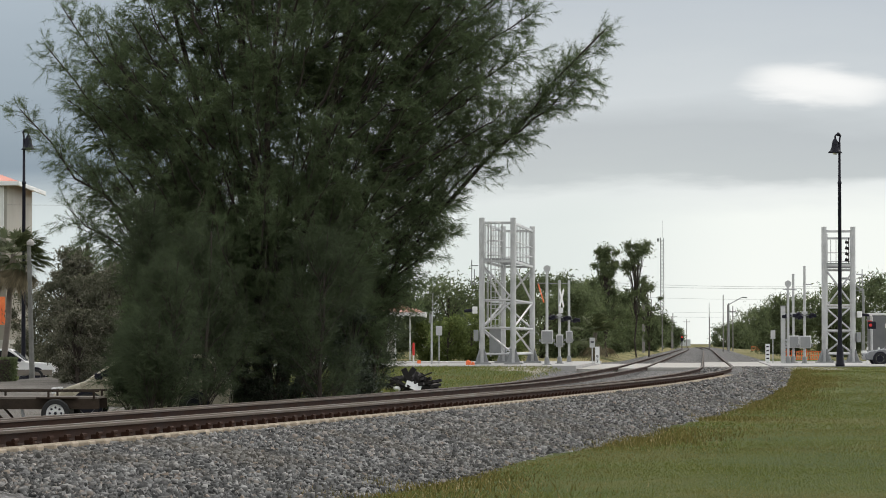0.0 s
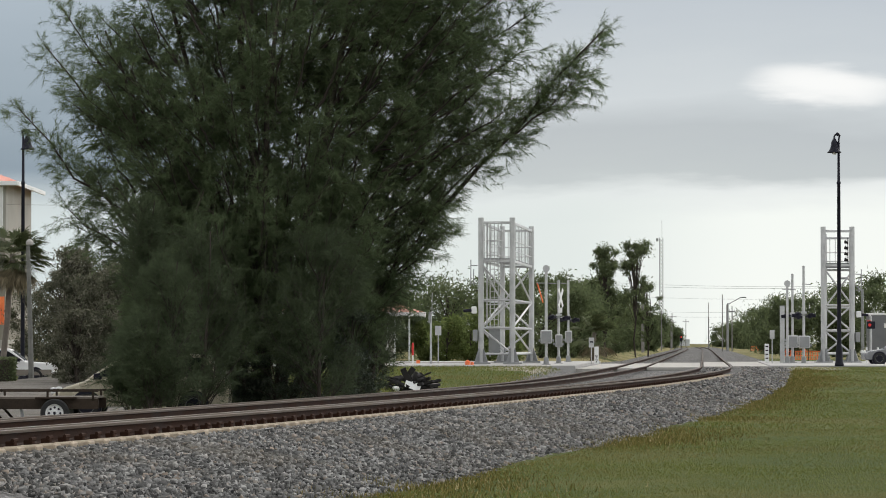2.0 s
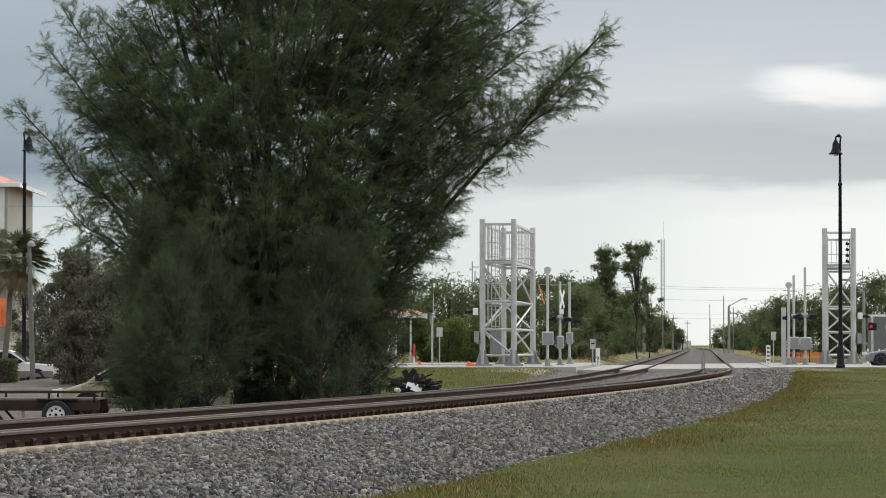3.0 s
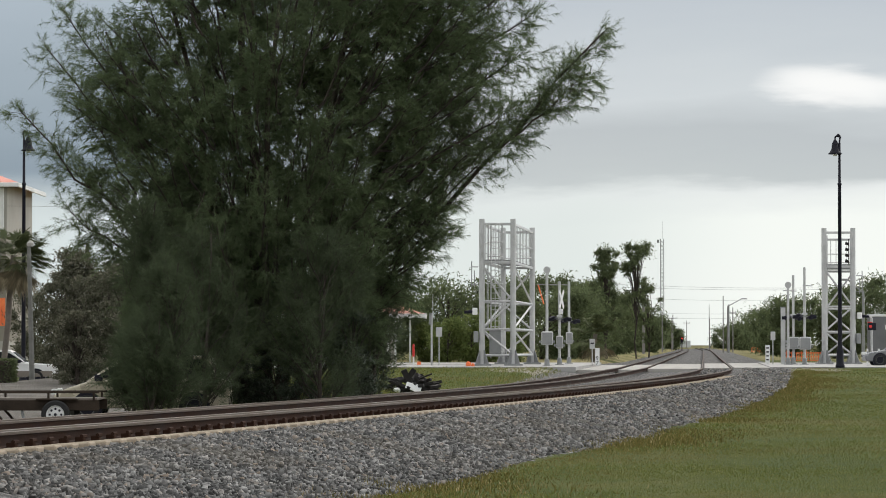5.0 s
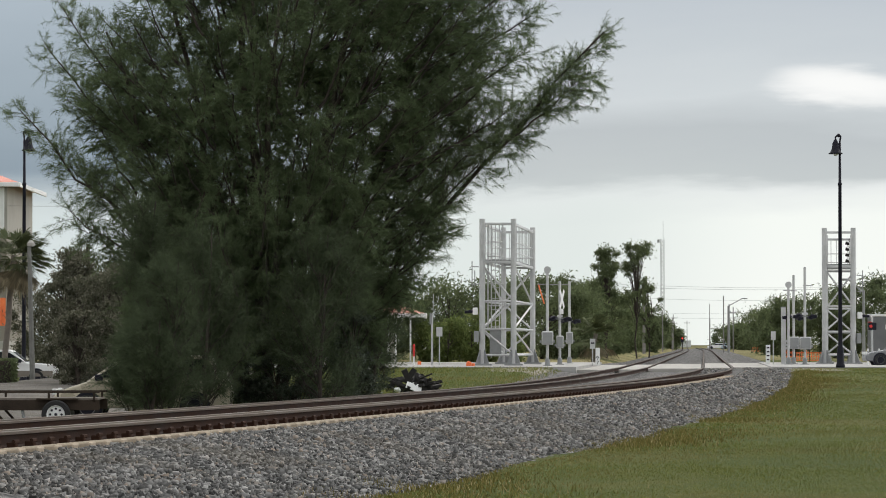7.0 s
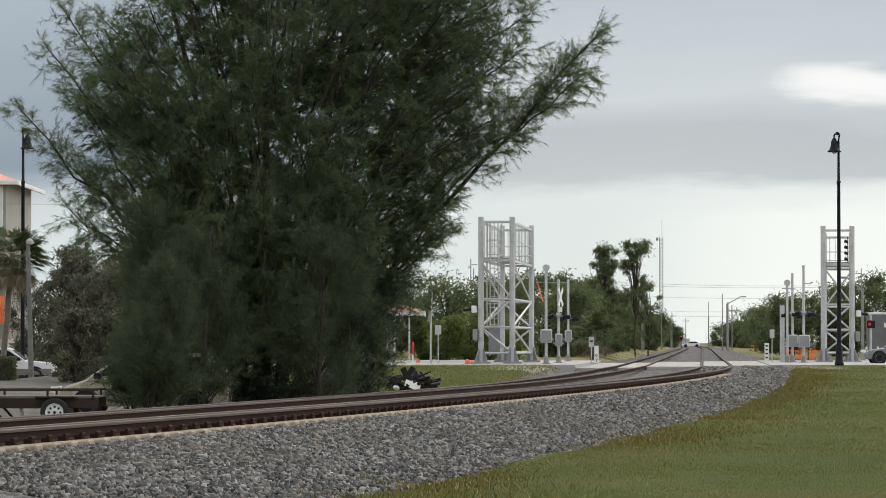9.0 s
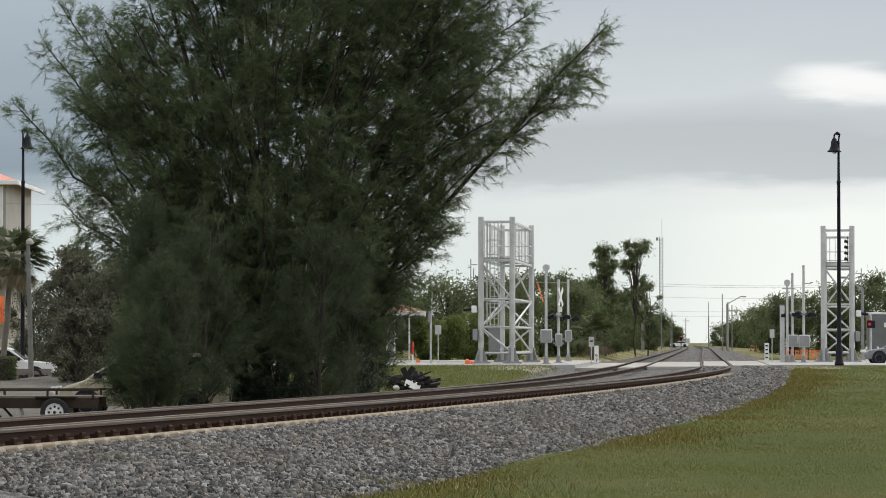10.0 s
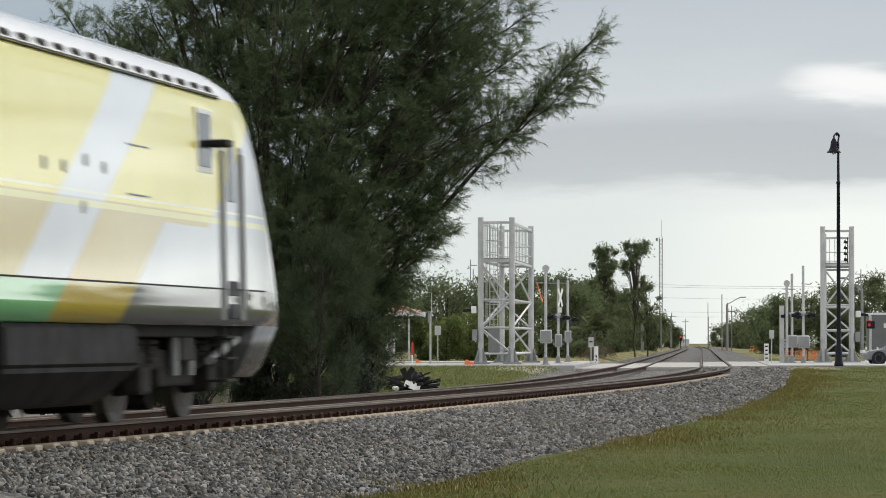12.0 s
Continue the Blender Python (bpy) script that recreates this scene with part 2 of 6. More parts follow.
def make_bed():
    vs, fs = [], []
    n = len(BED)
    for d in BED_D:
        for i, (o, q) in enumerate(BED):
            oo = toe(d) + 0.25 * noise.noise((d * 0.35, 3.1, 0)) if i == 0 else (o - 1.75 * smooth(226, 240, d) if i == n - 1 else o)
            p = on_track(d, oo)
            p.z = bed_z(d, toe(d) if i == 0 else o)
            vs.append(p)
    for i in range(len(BED_D) - 1):
        for j in range(n - 1):
            a = i * n + j
            fs.append((a, a + n, a + n + 1, a + 1))
    g = Graph("ballast_bed")
    v = g.node("ShaderNodeTexVoronoi", Vector=g.obj, Scale=16.0)
    big = g.noise(0.35, 4)
    tone = g.ramp(g.math("ADD", g.math("MULTIPLY", v.outputs["Color"], 0.6), g.math("MULTIPLY", big, 0.4)), (0.2, C(0.04, 0.039, 0.038)), (0.5, C(0.12, 0.117, 0.113)), (0.8, C(0.24, 0.235, 0.225)))
    g.bump(v.outputs["Distance"], 1.0, 0.05)
    ob = raw("ballast_bed", vs, fs, g.set(tone, 0.9, 0, 0.2), None, False)
    tagged(ob, "grey crushed stone ballast shoulder under the railway tracks", "ballast", kind="structure")
    return ob


bed = make_bed()

RAIL_PROFILE = [(-0.075, -0.17), (-0.075, -0.158), (-0.012, -0.14), (-0.012, -0.045), (-0.037, -0.035), (-0.037, -0.006), (-0.03, 0), (0.03, 0), (0.037, -0.006), (0.037, -0.035), (0.012, -0.045), (0.012, -0.14), (0.075, -0.158), (0.075, -0.17)]
RAIL_D = [-900, -400, -150, -60, -20] + [i * 3.0 for i in range(0, 70)] + [215, 230, 250, 280, 320, 360, 420, 500, 600, 700, 800, 900, 1000, 1200]


def rail(label, offset, drop, drop_far):
    vs, fs, mi = [], [], []
    n = len(RAIL_PROFILE)
    for d in RAIL_D:
        f = smooth(100, 178, d)
        for a, h in RAIL_PROFILE:
            vs.append(on_track(d, offset - a, h + drop + (drop_far - drop) * f))
    for i in range(len(RAIL_D) - 1):
        for j in range(n):
            a, b = i * n + j, i * n + (j + 1) % n
            fs.append((a, b, b + n, a + n))
            mi.append(1 if 4 <= j <= 8 else 0)
    ob = raw("rail", vs, fs, [M_RAIL_SIDE, M_RAIL_TOP])
    ob.data.polygons.foreach_set("material_index", mi)
    return tagged(ob, label, "rail", group="railway rails")


RAILS = [(0.0, 0.0, 0.0), (1.51, -0.09, -0.02), (4.45, -0.19, -0.02), (5.96, -0.26, -0.03)]
for o, dz, dz_far in RAILS:
    rail("rust-brown steel rail with a shiny worn head", o, dz, dz_far)


# ---------------------------------------------------------------- sky in the distance
def make_sky():
    vs, fs = [], []
    R = 4300
    na, ne = 40, 20
    for i in range(na + 1):
        for j in range(ne + 1):
            a = radians(-26 + 74 * i / na)
            e = radians(-0.3 + 22.3 * j / ne)
            vs.append((R * math.sin(a) * math.cos(e), R * math.cos(a) * math.cos(e), R * math.sin(e)))
    for i in range(na):
        for j in range(ne):
            a = i * (ne + 1) + j
            fs.append((a, a + ne + 1, a + ne + 2, a + 1))
    g = Graph("cloud_deck")
    xyz = g.node("ShaderNodeSeparateXYZ", Vector=g.obj)
    u = g.math("DIVIDE", xyz.outputs["X"], xyz.outputs["Y"])
    v = g.math("DIVIDE", xyz.outputs["Z"], xyz.outputs["Y"])
    uv = g.node("ShaderNodeCombineXYZ", X=u, Y=v).outputs[0]
    soft = g.noise(18, 4, 0.5, (0.5, 2.2, 1), uv)
    wisp = g.noise(60, 5, 0.6, (0.4, 2.0, 1), uv)
    warp = g.math("ADD", g.math("MULTIPLY", g.math("SUBTRACT", soft, 0.5), 0.022), g.math("MULTIPLY", g.math("SUBTRACT", wisp, 0.5), 0.008))
    vw = g.math("ADD", v, warp)
    # broad tones by height: bright veil near the horizon, grey deck above it
    right = g.ramp(g.math("MULTIPLY", vw, 7.0), (0.0, lin(245, 248, 242)), (0.24, lin(242, 246, 241)), (0.295, lin(228, 232, 231)), (0.325, lin(194, 200, 201)), (0.42, lin(188, 194, 197)), (0.5, lin(206, 212, 215)), (0.6, lin(197, 204, 209)), (0.72, lin(187, 195, 203)), (1.0, lin(176, 186, 196)))
    left = g.ramp(g.math("MULTIPLY", vw, 7.0), (0.0, lin(216, 226, 230)), (0.2, lin(205, 218, 224)), (0.27, lin(160, 173, 183)), (0.36, lin(143, 157, 168)), (0.52, lin(158, 171, 181)), (0.72, lin(172, 184, 194)), (1.0, lin(170, 181, 191)))
    col = g.mix(g.range(u, -0.1, 0.02), left, right)
    # middle of the veil is a little greyer than its right half
    grey = g.math("MULTIPLY", g.range(u, 0.095, 0.025), g.range(vw, 0.05, 0.035))
    col = g.mix(g.math("MULTIPLY", grey, 0.75), col, lin(214, 222, 220))
    # thin place in the deck
    du = g.math("DIVIDE", g.math("SUBTRACT", g.math("ADD", u, g.math("MULTIPLY", g.math("SUBTRACT", wisp, 0.5), 0.015)), 0.108), 0.021)
    dv = g.math("DIVIDE", g.math("SUBTRACT", vw, 0.0735), 0.0062)
    r2 = g.math("ADD", g.math("MULTIPLY", du, du), g.math("MULTIPLY", dv, dv))
    col = g.mix(g.math("MULTIPLY", g.range(r2, 1.6, 0.0), 0.85), col, lin(252, 252, 250))
    # towards the hidden sun the deck grows brighter and more broken
    broken = g.range(g.noise(7, 4, 0.55, (1, 2.2, 1), uv), 0.36, 0.64, 0.75, 2.3)
    sunward = g.range(u, 0.22, 0.42)
    power = g.math("ADD", 1.04, g.math("MULTIPLY", sunward, g.math("SUBTRACT", broken, 0.5)))
    em = g.node("ShaderNodeEmission", Color=col, Strength=power)
    g.t.links.new(em.outputs[0], g.out.inputs["Surface"])
    ob = raw("sky_backdrop", vs, fs, g.mat, None, True)
    ob.location = (0, 0, CAM_Z)
    return tagged(ob, "grey layered overcast sky with a bright gap", "sky", kind="structure")


sky = make_sky()


# ---------------------------------------------------------------- road over the railway
def make_road():
    bm = B()
    for o0, o1 in ((-95.0, -2.05), (8.05, 26.0)):
        lo = [(near_rail(d)[0] - o, d) for d, o in ((181.0, o0), (226.0, o0), (226.0, o1), (181.0, o1))]
        top = [bm.verts.new((x, y, -0.27)) for x, y in lo]
        bot = [bm.verts.new((x, y, -0.7)) for x, y in lo]
        bm.faces.new(top)
        for i in range(4):
            bm.faces.new((top[i], top[(i + 1) % 4], bot[(i + 1) % 4], bot[i]))
    tagged(link("road", bm, M_ASPHALT), "pale worn road crossing the railway", "road", kind="structure")


make_road()


def crossing_panels():
    root = thing("level_crossing", "concrete panels of a level crossing between the rails", "crossing", kind="structure")
    for o0, o1, h in ((-2.0, -0.12, -0.012), (0.1, 1.4, -0.03), (1.62, 4.33, -0.07), (4.56, 5.84, -0.12), (6.08, 8.0, -0.14)):
        d = 181.0
        while d < 226:
            bm = B()
            q = [bm.verts.new(on_track(a, b, h)) for a, b in ((d, o0), (d + 3.7, o0), (d + 3.7, o1), (d, o1))]
            f = bm.faces.new(q)
            r = bmesh.ops.extrude_face_region(bm, geom=[f])
            bmesh.ops.translate(bm, verts=[v for v in r["geom"] if isinstance(v, bmesh.types.BMVert)], vec=(0, 0, -0.16))
            part("panel", bm, M_CONCRETE, root)
            d += 3.75


crossing_panels()


# ---------------------------------------------------------------- gantry towers
def tower(name_label, fl, depth, shift, width, top, deck, base, ladder):
    """Four-legged tower: front-left foot, run of the long side, width, heights above the foot."""
    root = thing("gantry_tower", name_label, "signal tower", fl, group="gantry towers beside the crossing")
    h, k = top, deck
    feet = [(0, 0), (width, 0), (shift, depth), (shift + width, depth)]
    for x, y in feet:
        bm = B()
        rod(bm, (x, y, 0.1), (x, y, h), 0.155, n=16)
        rod(bm, (x, y, h), (x, y, h + 0.04), 0.155, n=16)
        leg = part("leg", bm, M_STEEL, root)
        bm = B()
        box(bm, (x - 0.5, y - 0.5, 0), (x + 0.5, y + 0.5, 0.1), 0.01)
        for a in range(4):
            m = Matrix.Translation((x, y, 0.1)) @ Matrix.Rotation(a * math.pi / 2 + 0.78, 4, "Z")
            q = [bm.verts.new(m @ Vector(p)) for p in ((0.12, -0.02, 0), (0.5, -0.02, 0), (0.17, -0.02, 0.75), (0.12, -0.02, 0.75))]
            p = [bm.verts.new(m @ Vector(p)) for p in ((0.12, 0.02, 0), (0.5, 0.02, 0), (0.17, 0.02, 0.75), (0.12, 0.02, 0.75))]
            bm.faces.new(q), bm.faces.new(p)
            for i in range(4):
                bm.faces.new((q[i], q[(i + 1) % 4], p[(i + 1) % 4], p[i]))
        part("base_plate", bm, M_STEEL_D, leg)
    levels = [0.55, 1.95, 3.45, k - 0.15]
    for a, b in ((0, 1), (2, 3), (0, 2), (1, 3)):
        (xa, ya), (xb, yb) = feet[a], feet[b]
        for z in levels[:3]:
            part("crossbar", rod(B(), (xa, ya, z), (xb, yb, z), 0.06, n=8), M_STEEL, root)
        for z in (k, h - 0.22):
            bm = B()
            d = Vector((xb - xa, yb - ya, 0))
            ang = math.atan2(d.y, d.x)
            box(bm, (0, -0.05, -0.08), (d.length, 0.05, 0.06), 0.01, Matrix.Translation((xa, ya, z)) @ Matrix.Rotation(ang, 4, "Z"))
            part("girder", bm, M_STEEL, root)
        for i in range(3):
            z0, z1 = levels[i], levels[i + 1]
            up = (i + (a // 2)) % 2
            part("diagonal_brace", rod(B(), (xa, ya, z0 if up else z1), (xb, yb, z1 if up else z0), 0.055), M_STEEL, root)
    # deck grating
    bm = B()
    n = 30
    for i in range(n):
        t = (i + 0.5) / n
        box(bm, (shift * t + 0.1, depth * t - 0.1, k + 0.1), (shift * t + width - 0.1, depth * t + 0.1, k + 0.14))
    part("deck_grating", bm, M_STEEL_D, root)
    # guard rail of thin uprights round the deck
    for a, b in ((0, 2), (1, 3), (2, 3)):
        (xa, ya), (xb, yb) = feet[a], feet[b]
        length = math.hypot(xb - xa, yb - ya)
        bm = B()
        n = max(5, int(length / 1.05))
        for i in range(1, n):
            t = i / n
            p = Vector((xa + (xb - xa) * t, ya + (yb - ya) * t, 0))
            rod(bm, p + Vector((0, 0, k + 0.1)), p + Vector((0, 0, h - 0.3)), 0.022, n=5)
        for z in (k + 0.55, k + 1.1):
            rod(bm, (xa, ya, z), (xb, yb, z), 0.028, n=6)
        part("guard_rail", bm, M_STEEL, root)
    if ladder:
        bm = B()
        lx = width * 0.42
        for s in (-0.22, 0.22):
            rod(bm, (lx + s, 0.5, 0.4), (lx + s, 0.5, h - 0.3), 0.03, n=6)
        z = 0.6
        while z < h - 0.4:
            rod(bm, (lx - 0.22, 0.5, z), (lx + 0.22, 0.5, z), 0.018, n=5)
            z += 0.3
        part("ladder", bm, M_STEEL, root)
        bm = B()
        for i in range(7):
            t = math.pi * (i / 6)
            p = Vector((lx - 0.42 * math.cos(t), 0.5 - 0.75 * math.sin(t), 0))
            rod(bm, p + Vector((0, 0, 2.0)), p + Vector((0, 0, h - 0.2)), 0.022, n=5)
        for z in (2.0, 3.2, 4.4, k + 0.3, h - 1.2, h - 0.25):
            for i in range(6):
                t, s = math.pi * (i / 6), math.pi * ((i + 1) / 6)
                rod(bm, (lx - 0.42 * math.cos(t), 0.5 - 0.75 * math.sin(t), z), (lx - 0.42 * math.cos(s), 0.5 - 0.75 * math.sin(s), z), 0.026, n=5)
        part("ladder_cage", bm, M_STEEL, root)
        bm = B()
        box(bm, (lx - 0.3, 0.38, 0.6), (lx + 0.32, 0.44, 2.0), 0.01)
        part("ladder_guard", bm, M_STEEL_D, root)
    return root


TOWER_L = tower("tall galvanised steel gantry tower with a caged ladder", (2.09, 188, -0.24), 14.0, 1.38, 1.68, 7.83, 5.55, 0, True)
TOWER_R = tower("galvanised steel gantry tower across the tracks", (22.75, 209, -0.3), 14.0, 1.6, 1.72, 8.1, 5.85, 0, False)


# ---------------------------------------------------------------- street lamps
def street_lamp(at, h, side):
    root = thing("street_lamp", "slender black street lamp with a bell-shaped shade", "street lamp", at, group="black street lamps")
    bm = lathe(B(), [(0.24, 0), (0.24, 0.12), (0.2, 0.2), (0.17, 0.9), (0.12, 1.1), (0.11, 1.5), (0.085, h * 0.8), (0.11, h * 0.8 + 0.04), (0.11, h * 0.8 + 0.12), (0.075, h * 0.8 + 0.16), (0.06, h - 0.15)], 12)
    part("pole", bm, M_BLACK, root, smooth=True)
    bm = B()
    pts = [Vector((0, 0, h - 0.15)), Vector((side * 0.02, 0, h + 0.05)), Vector((side * 0.06, 0, h + 0.2)), Vector((side * -0.1, 0, h + 0.26)), Vector((side * -0.22, 0, h + 0.16)), Vector((side * -0.22, 0, h + 0.02))]
    for a, b in zip(pts, pts[1:]):
        rod(bm, a, b, 0.045, n=8)
    ball(bm, (side * -0.06, 0, h + 0.24), 0.1)
    part("arm", bm, M_BLACK, root)
    m = Matrix.Translation((side * -0.22, 0, h - 0.72))
    part("shade", lathe(B(), [(0.36, 0), (0.37, 0.03), (0.28, 0.1), (0.19, 0.3), (0.16, 0.55), (0.1, 0.68), (0.06, 0.75)], 16, m), M_BLACK, root, smooth=True)
    part("lens", lathe(B(), [(0.05, -0.1), (0.11, -0.06), (0.14, 0.02), (0.14, 0.05)], 12, m), M_WHITE, root, smooth=True)


street_lamp((20.4, 180, -0.3), 11.7, 1)
street_lamp((-21.2, 177, -1.0), 12.4, -1)


# ---------------------------------------------------------------- trees
M_NEEDLE = isle("casuarina_needles", C(0.09, 0.12, 0.064), C(0.14, 0.183, 0.092), C(0.195, 0.248, 0.12), rough=0.85, spec=0.12, translucent=0.45)


M_NEEDLE_Y = isle("young_casuarina_needles", C(0.07, 0.09, 0.052), C(0.1, 0.128, 0.07), C(0.13, 0.165, 0.088), rough=0.85, spec=0.12, translucent=0.45)


def tube_path(vs, fs, pts, r0, r1, n=6):
    """A tapered branch along a path, into vertex and face lists."""
    base = len(vs)
    m = len(pts)
    for i, p in enumerate(pts):
        a = pts[max(i - 1, 0)]
        b = pts[min(i + 1, m - 1)]
        t = (b - a).normalized()
        s = t.cross(Vector((0.3, 1, 0.1))).normalized()
        q = t.cross(s)
        r = r0 + (r1 - r0) * i / (m - 1)
        for j in range(n):
            w = 2 * math.pi * j / n
            vs.append(p + (s * math.cos(w) + q * math.sin(w)) * r)
    for i in range(m - 1):
        for j in range(n):
            k = (j + 1) % n
            fs.append((base + i * n + j, base + i * n + k, base + (i + 1) * n + k, base + (i + 1) * n + j))


def bend(a, b, sag, rng, n=7, wob=0.05):
    """Points from a to b that bow upwards or down and wander a little."""
    L = (b - a).length
    out = []
    for i in range(n):
        t = i / (n - 1)
        p = a.lerp(b, t)
        p.z += sag * L * 4 * t * (1 - t)
        if 0 < i < n - 1:
            p += Vector((rng.uniform(-1, 1), rng.uniform(-1, 1), rng.uniform(-1, 1))) * wob * L
        out.append(p)
    return out


def needles(twigs, per, length, width, rs, droop, spread):
    """Thin needle blades along twigs given as (start, end); returns vertex array."""
    T = np.array([[*a, *b] for a, b in twigs], dtype=np.float64)
    n = len(T)
    A, D = T[:, :3], T[:, 3:] - T[:, :3]
    t = rs.uniform(0.05, 1.0, (n, per, 1))
    base = A[:, None, :] + D[:, None, :] * t
    dn = D / np.maximum(np.linalg.norm(D, axis=1, keepdims=True), 1e-6)
    d = dn[:, None, :] * rs.uniform(0.5, 1.2, (n, per, 1)) + rs.normal(0, spread, (n, per, 3))
    d[..., 2] -= droop * rs.uniform(0.2, 1.0, (n, per))
    d /= np.linalg.norm(d, axis=2, keepdims=True)
    L = length * rs.uniform(0.5, 1.25, (n, per, 1))
    side = np.cross(d, rs.normal(0, 1, (n, per, 3)))
    side /= np.maximum(np.linalg.norm(side, axis=2, keepdims=True), 1e-6)
    w = width * rs.uniform(0.7, 1.3, (n, per, 1))
    tip = base + d * L
    tip[..., 2] -= 0.12 * length
    tri = np.stack([base + side * w, tip, base - side * w], axis=2)
    return tri.reshape(-1, 3)


def blades(name, quads, mat, parent, k=4):
    me = bpy.data.meshes.new(name)
    n = len(quads) // k
    me.vertices.add(len(quads))
    me.vertices.foreach_set("co", quads.astype(np.float32).ravel())
    me.loops.add(n * k)
    me.loops.foreach_set("vertex_index", np.arange(n * k, dtype=np.int32))
    me.polygons.add(n)
    me.polygons.foreach_set("loop_start", np.arange(0, n * k, k, dtype=np.int32))
    me.update(calc_edges=True)
    me.materials.append(mat)
    ob = new(name, me)
    ob.parent = parent
    return ob


class Casuarina:
    def __init__(self, label, at, seed, group="casuarina trees by the track"):
        self.root = thing("casuarina_tree", label, "tree", at, group=group)
        self.rng = random.Random(seed)
        self.rs = np.random.RandomState(seed)
        self.wv, self.wf = [], []

    def stem(self, a, b, r0, r1, sag=0.0, n=9):
        p = bend(Vector(a), Vector(b), sag, self.rng, n, 0.012)
        tube_path(self.wv, self.wf, p, r0, r1, 8)
        return p

    def tufts(self, limbs, shoots=14, bare=0.4, reach=0.7, per=26, length=0.23, width=0.0043, droop=0.3, up=0.25, mat=None, spread=0.42):
        """Limbs (start, end, thickness, sag) whose outer part bears shoots that end in brushes of needles."""
        rng = self.rng
        twigs = []
        for a, b, r, sag in limbs:
            a, b = Vector(a), Vector(b)
            p = bend(a, b, sag, rng, 7, 0.025)
            tube_path(self.wv, self.wf, p, r, r * 0.25, 5)
            ax = (b - a).normalized()
            long = (b - a).length
            count = max(4, int(shoots * max(1.0, long * (1 - bare) / 1.5)))
            for i in range(count):
                f = bare + (1 - bare) * (i + rng.random()) / count
                j = min(int(f * 6), 5)
                s = p[j].lerp(p[j + 1], f * 6 - j)
                side = Vector((rng.gauss(0, 1), rng.gauss(0, 1), rng.gauss(0, 0.7)))
                side -= ax * side.dot(ax)
                d = (ax * rng.uniform(0.1, 1.0) + side.normalized() * rng.uniform(0.5, 1.1) + Vector((0, 0, up))).normalized()
                m = reach * rng.uniform(0.4, 1.2) * (1.15 - 0.5 * f)
                e = s + d * m - Vector((0, 0, 0.12 * m))
                tube_path(self.wv, self.wf, [s, s.lerp(e, 0.5) + Vector((0, 0, 0.07 * m)), e], 0.009, 0.003, 3)
                for q in range(4):
                    c = s.lerp(e, rng.uniform(0.2, 1.0))
                    dd = (d + Vector((rng.gauss(0, 0.55), rng.gauss(0, 0.55), rng.gauss(0.05, 0.45)))).normalized()
                    twigs.append((c, c + dd * rng.uniform(0.25, 0.6) * (0.5 + 0.5 * reach)))
        return blades("foliage", needles(twigs, per, length, width, self.rs, droop, spread), mat or M_NEEDLE, self.root, 3)

    def done(self):
        raw("trunk", self.wv, self.wf, M_BARK, self.root, True)


def crown_edge(table, down):
    for (d0, v0), (d1, v1) in zip(table, table[1:]):
        if d0 <= down <= d1:
            return v0 + (v1 - v0) * (down - d0) / (d1 - d0)
    return table[-1][1]


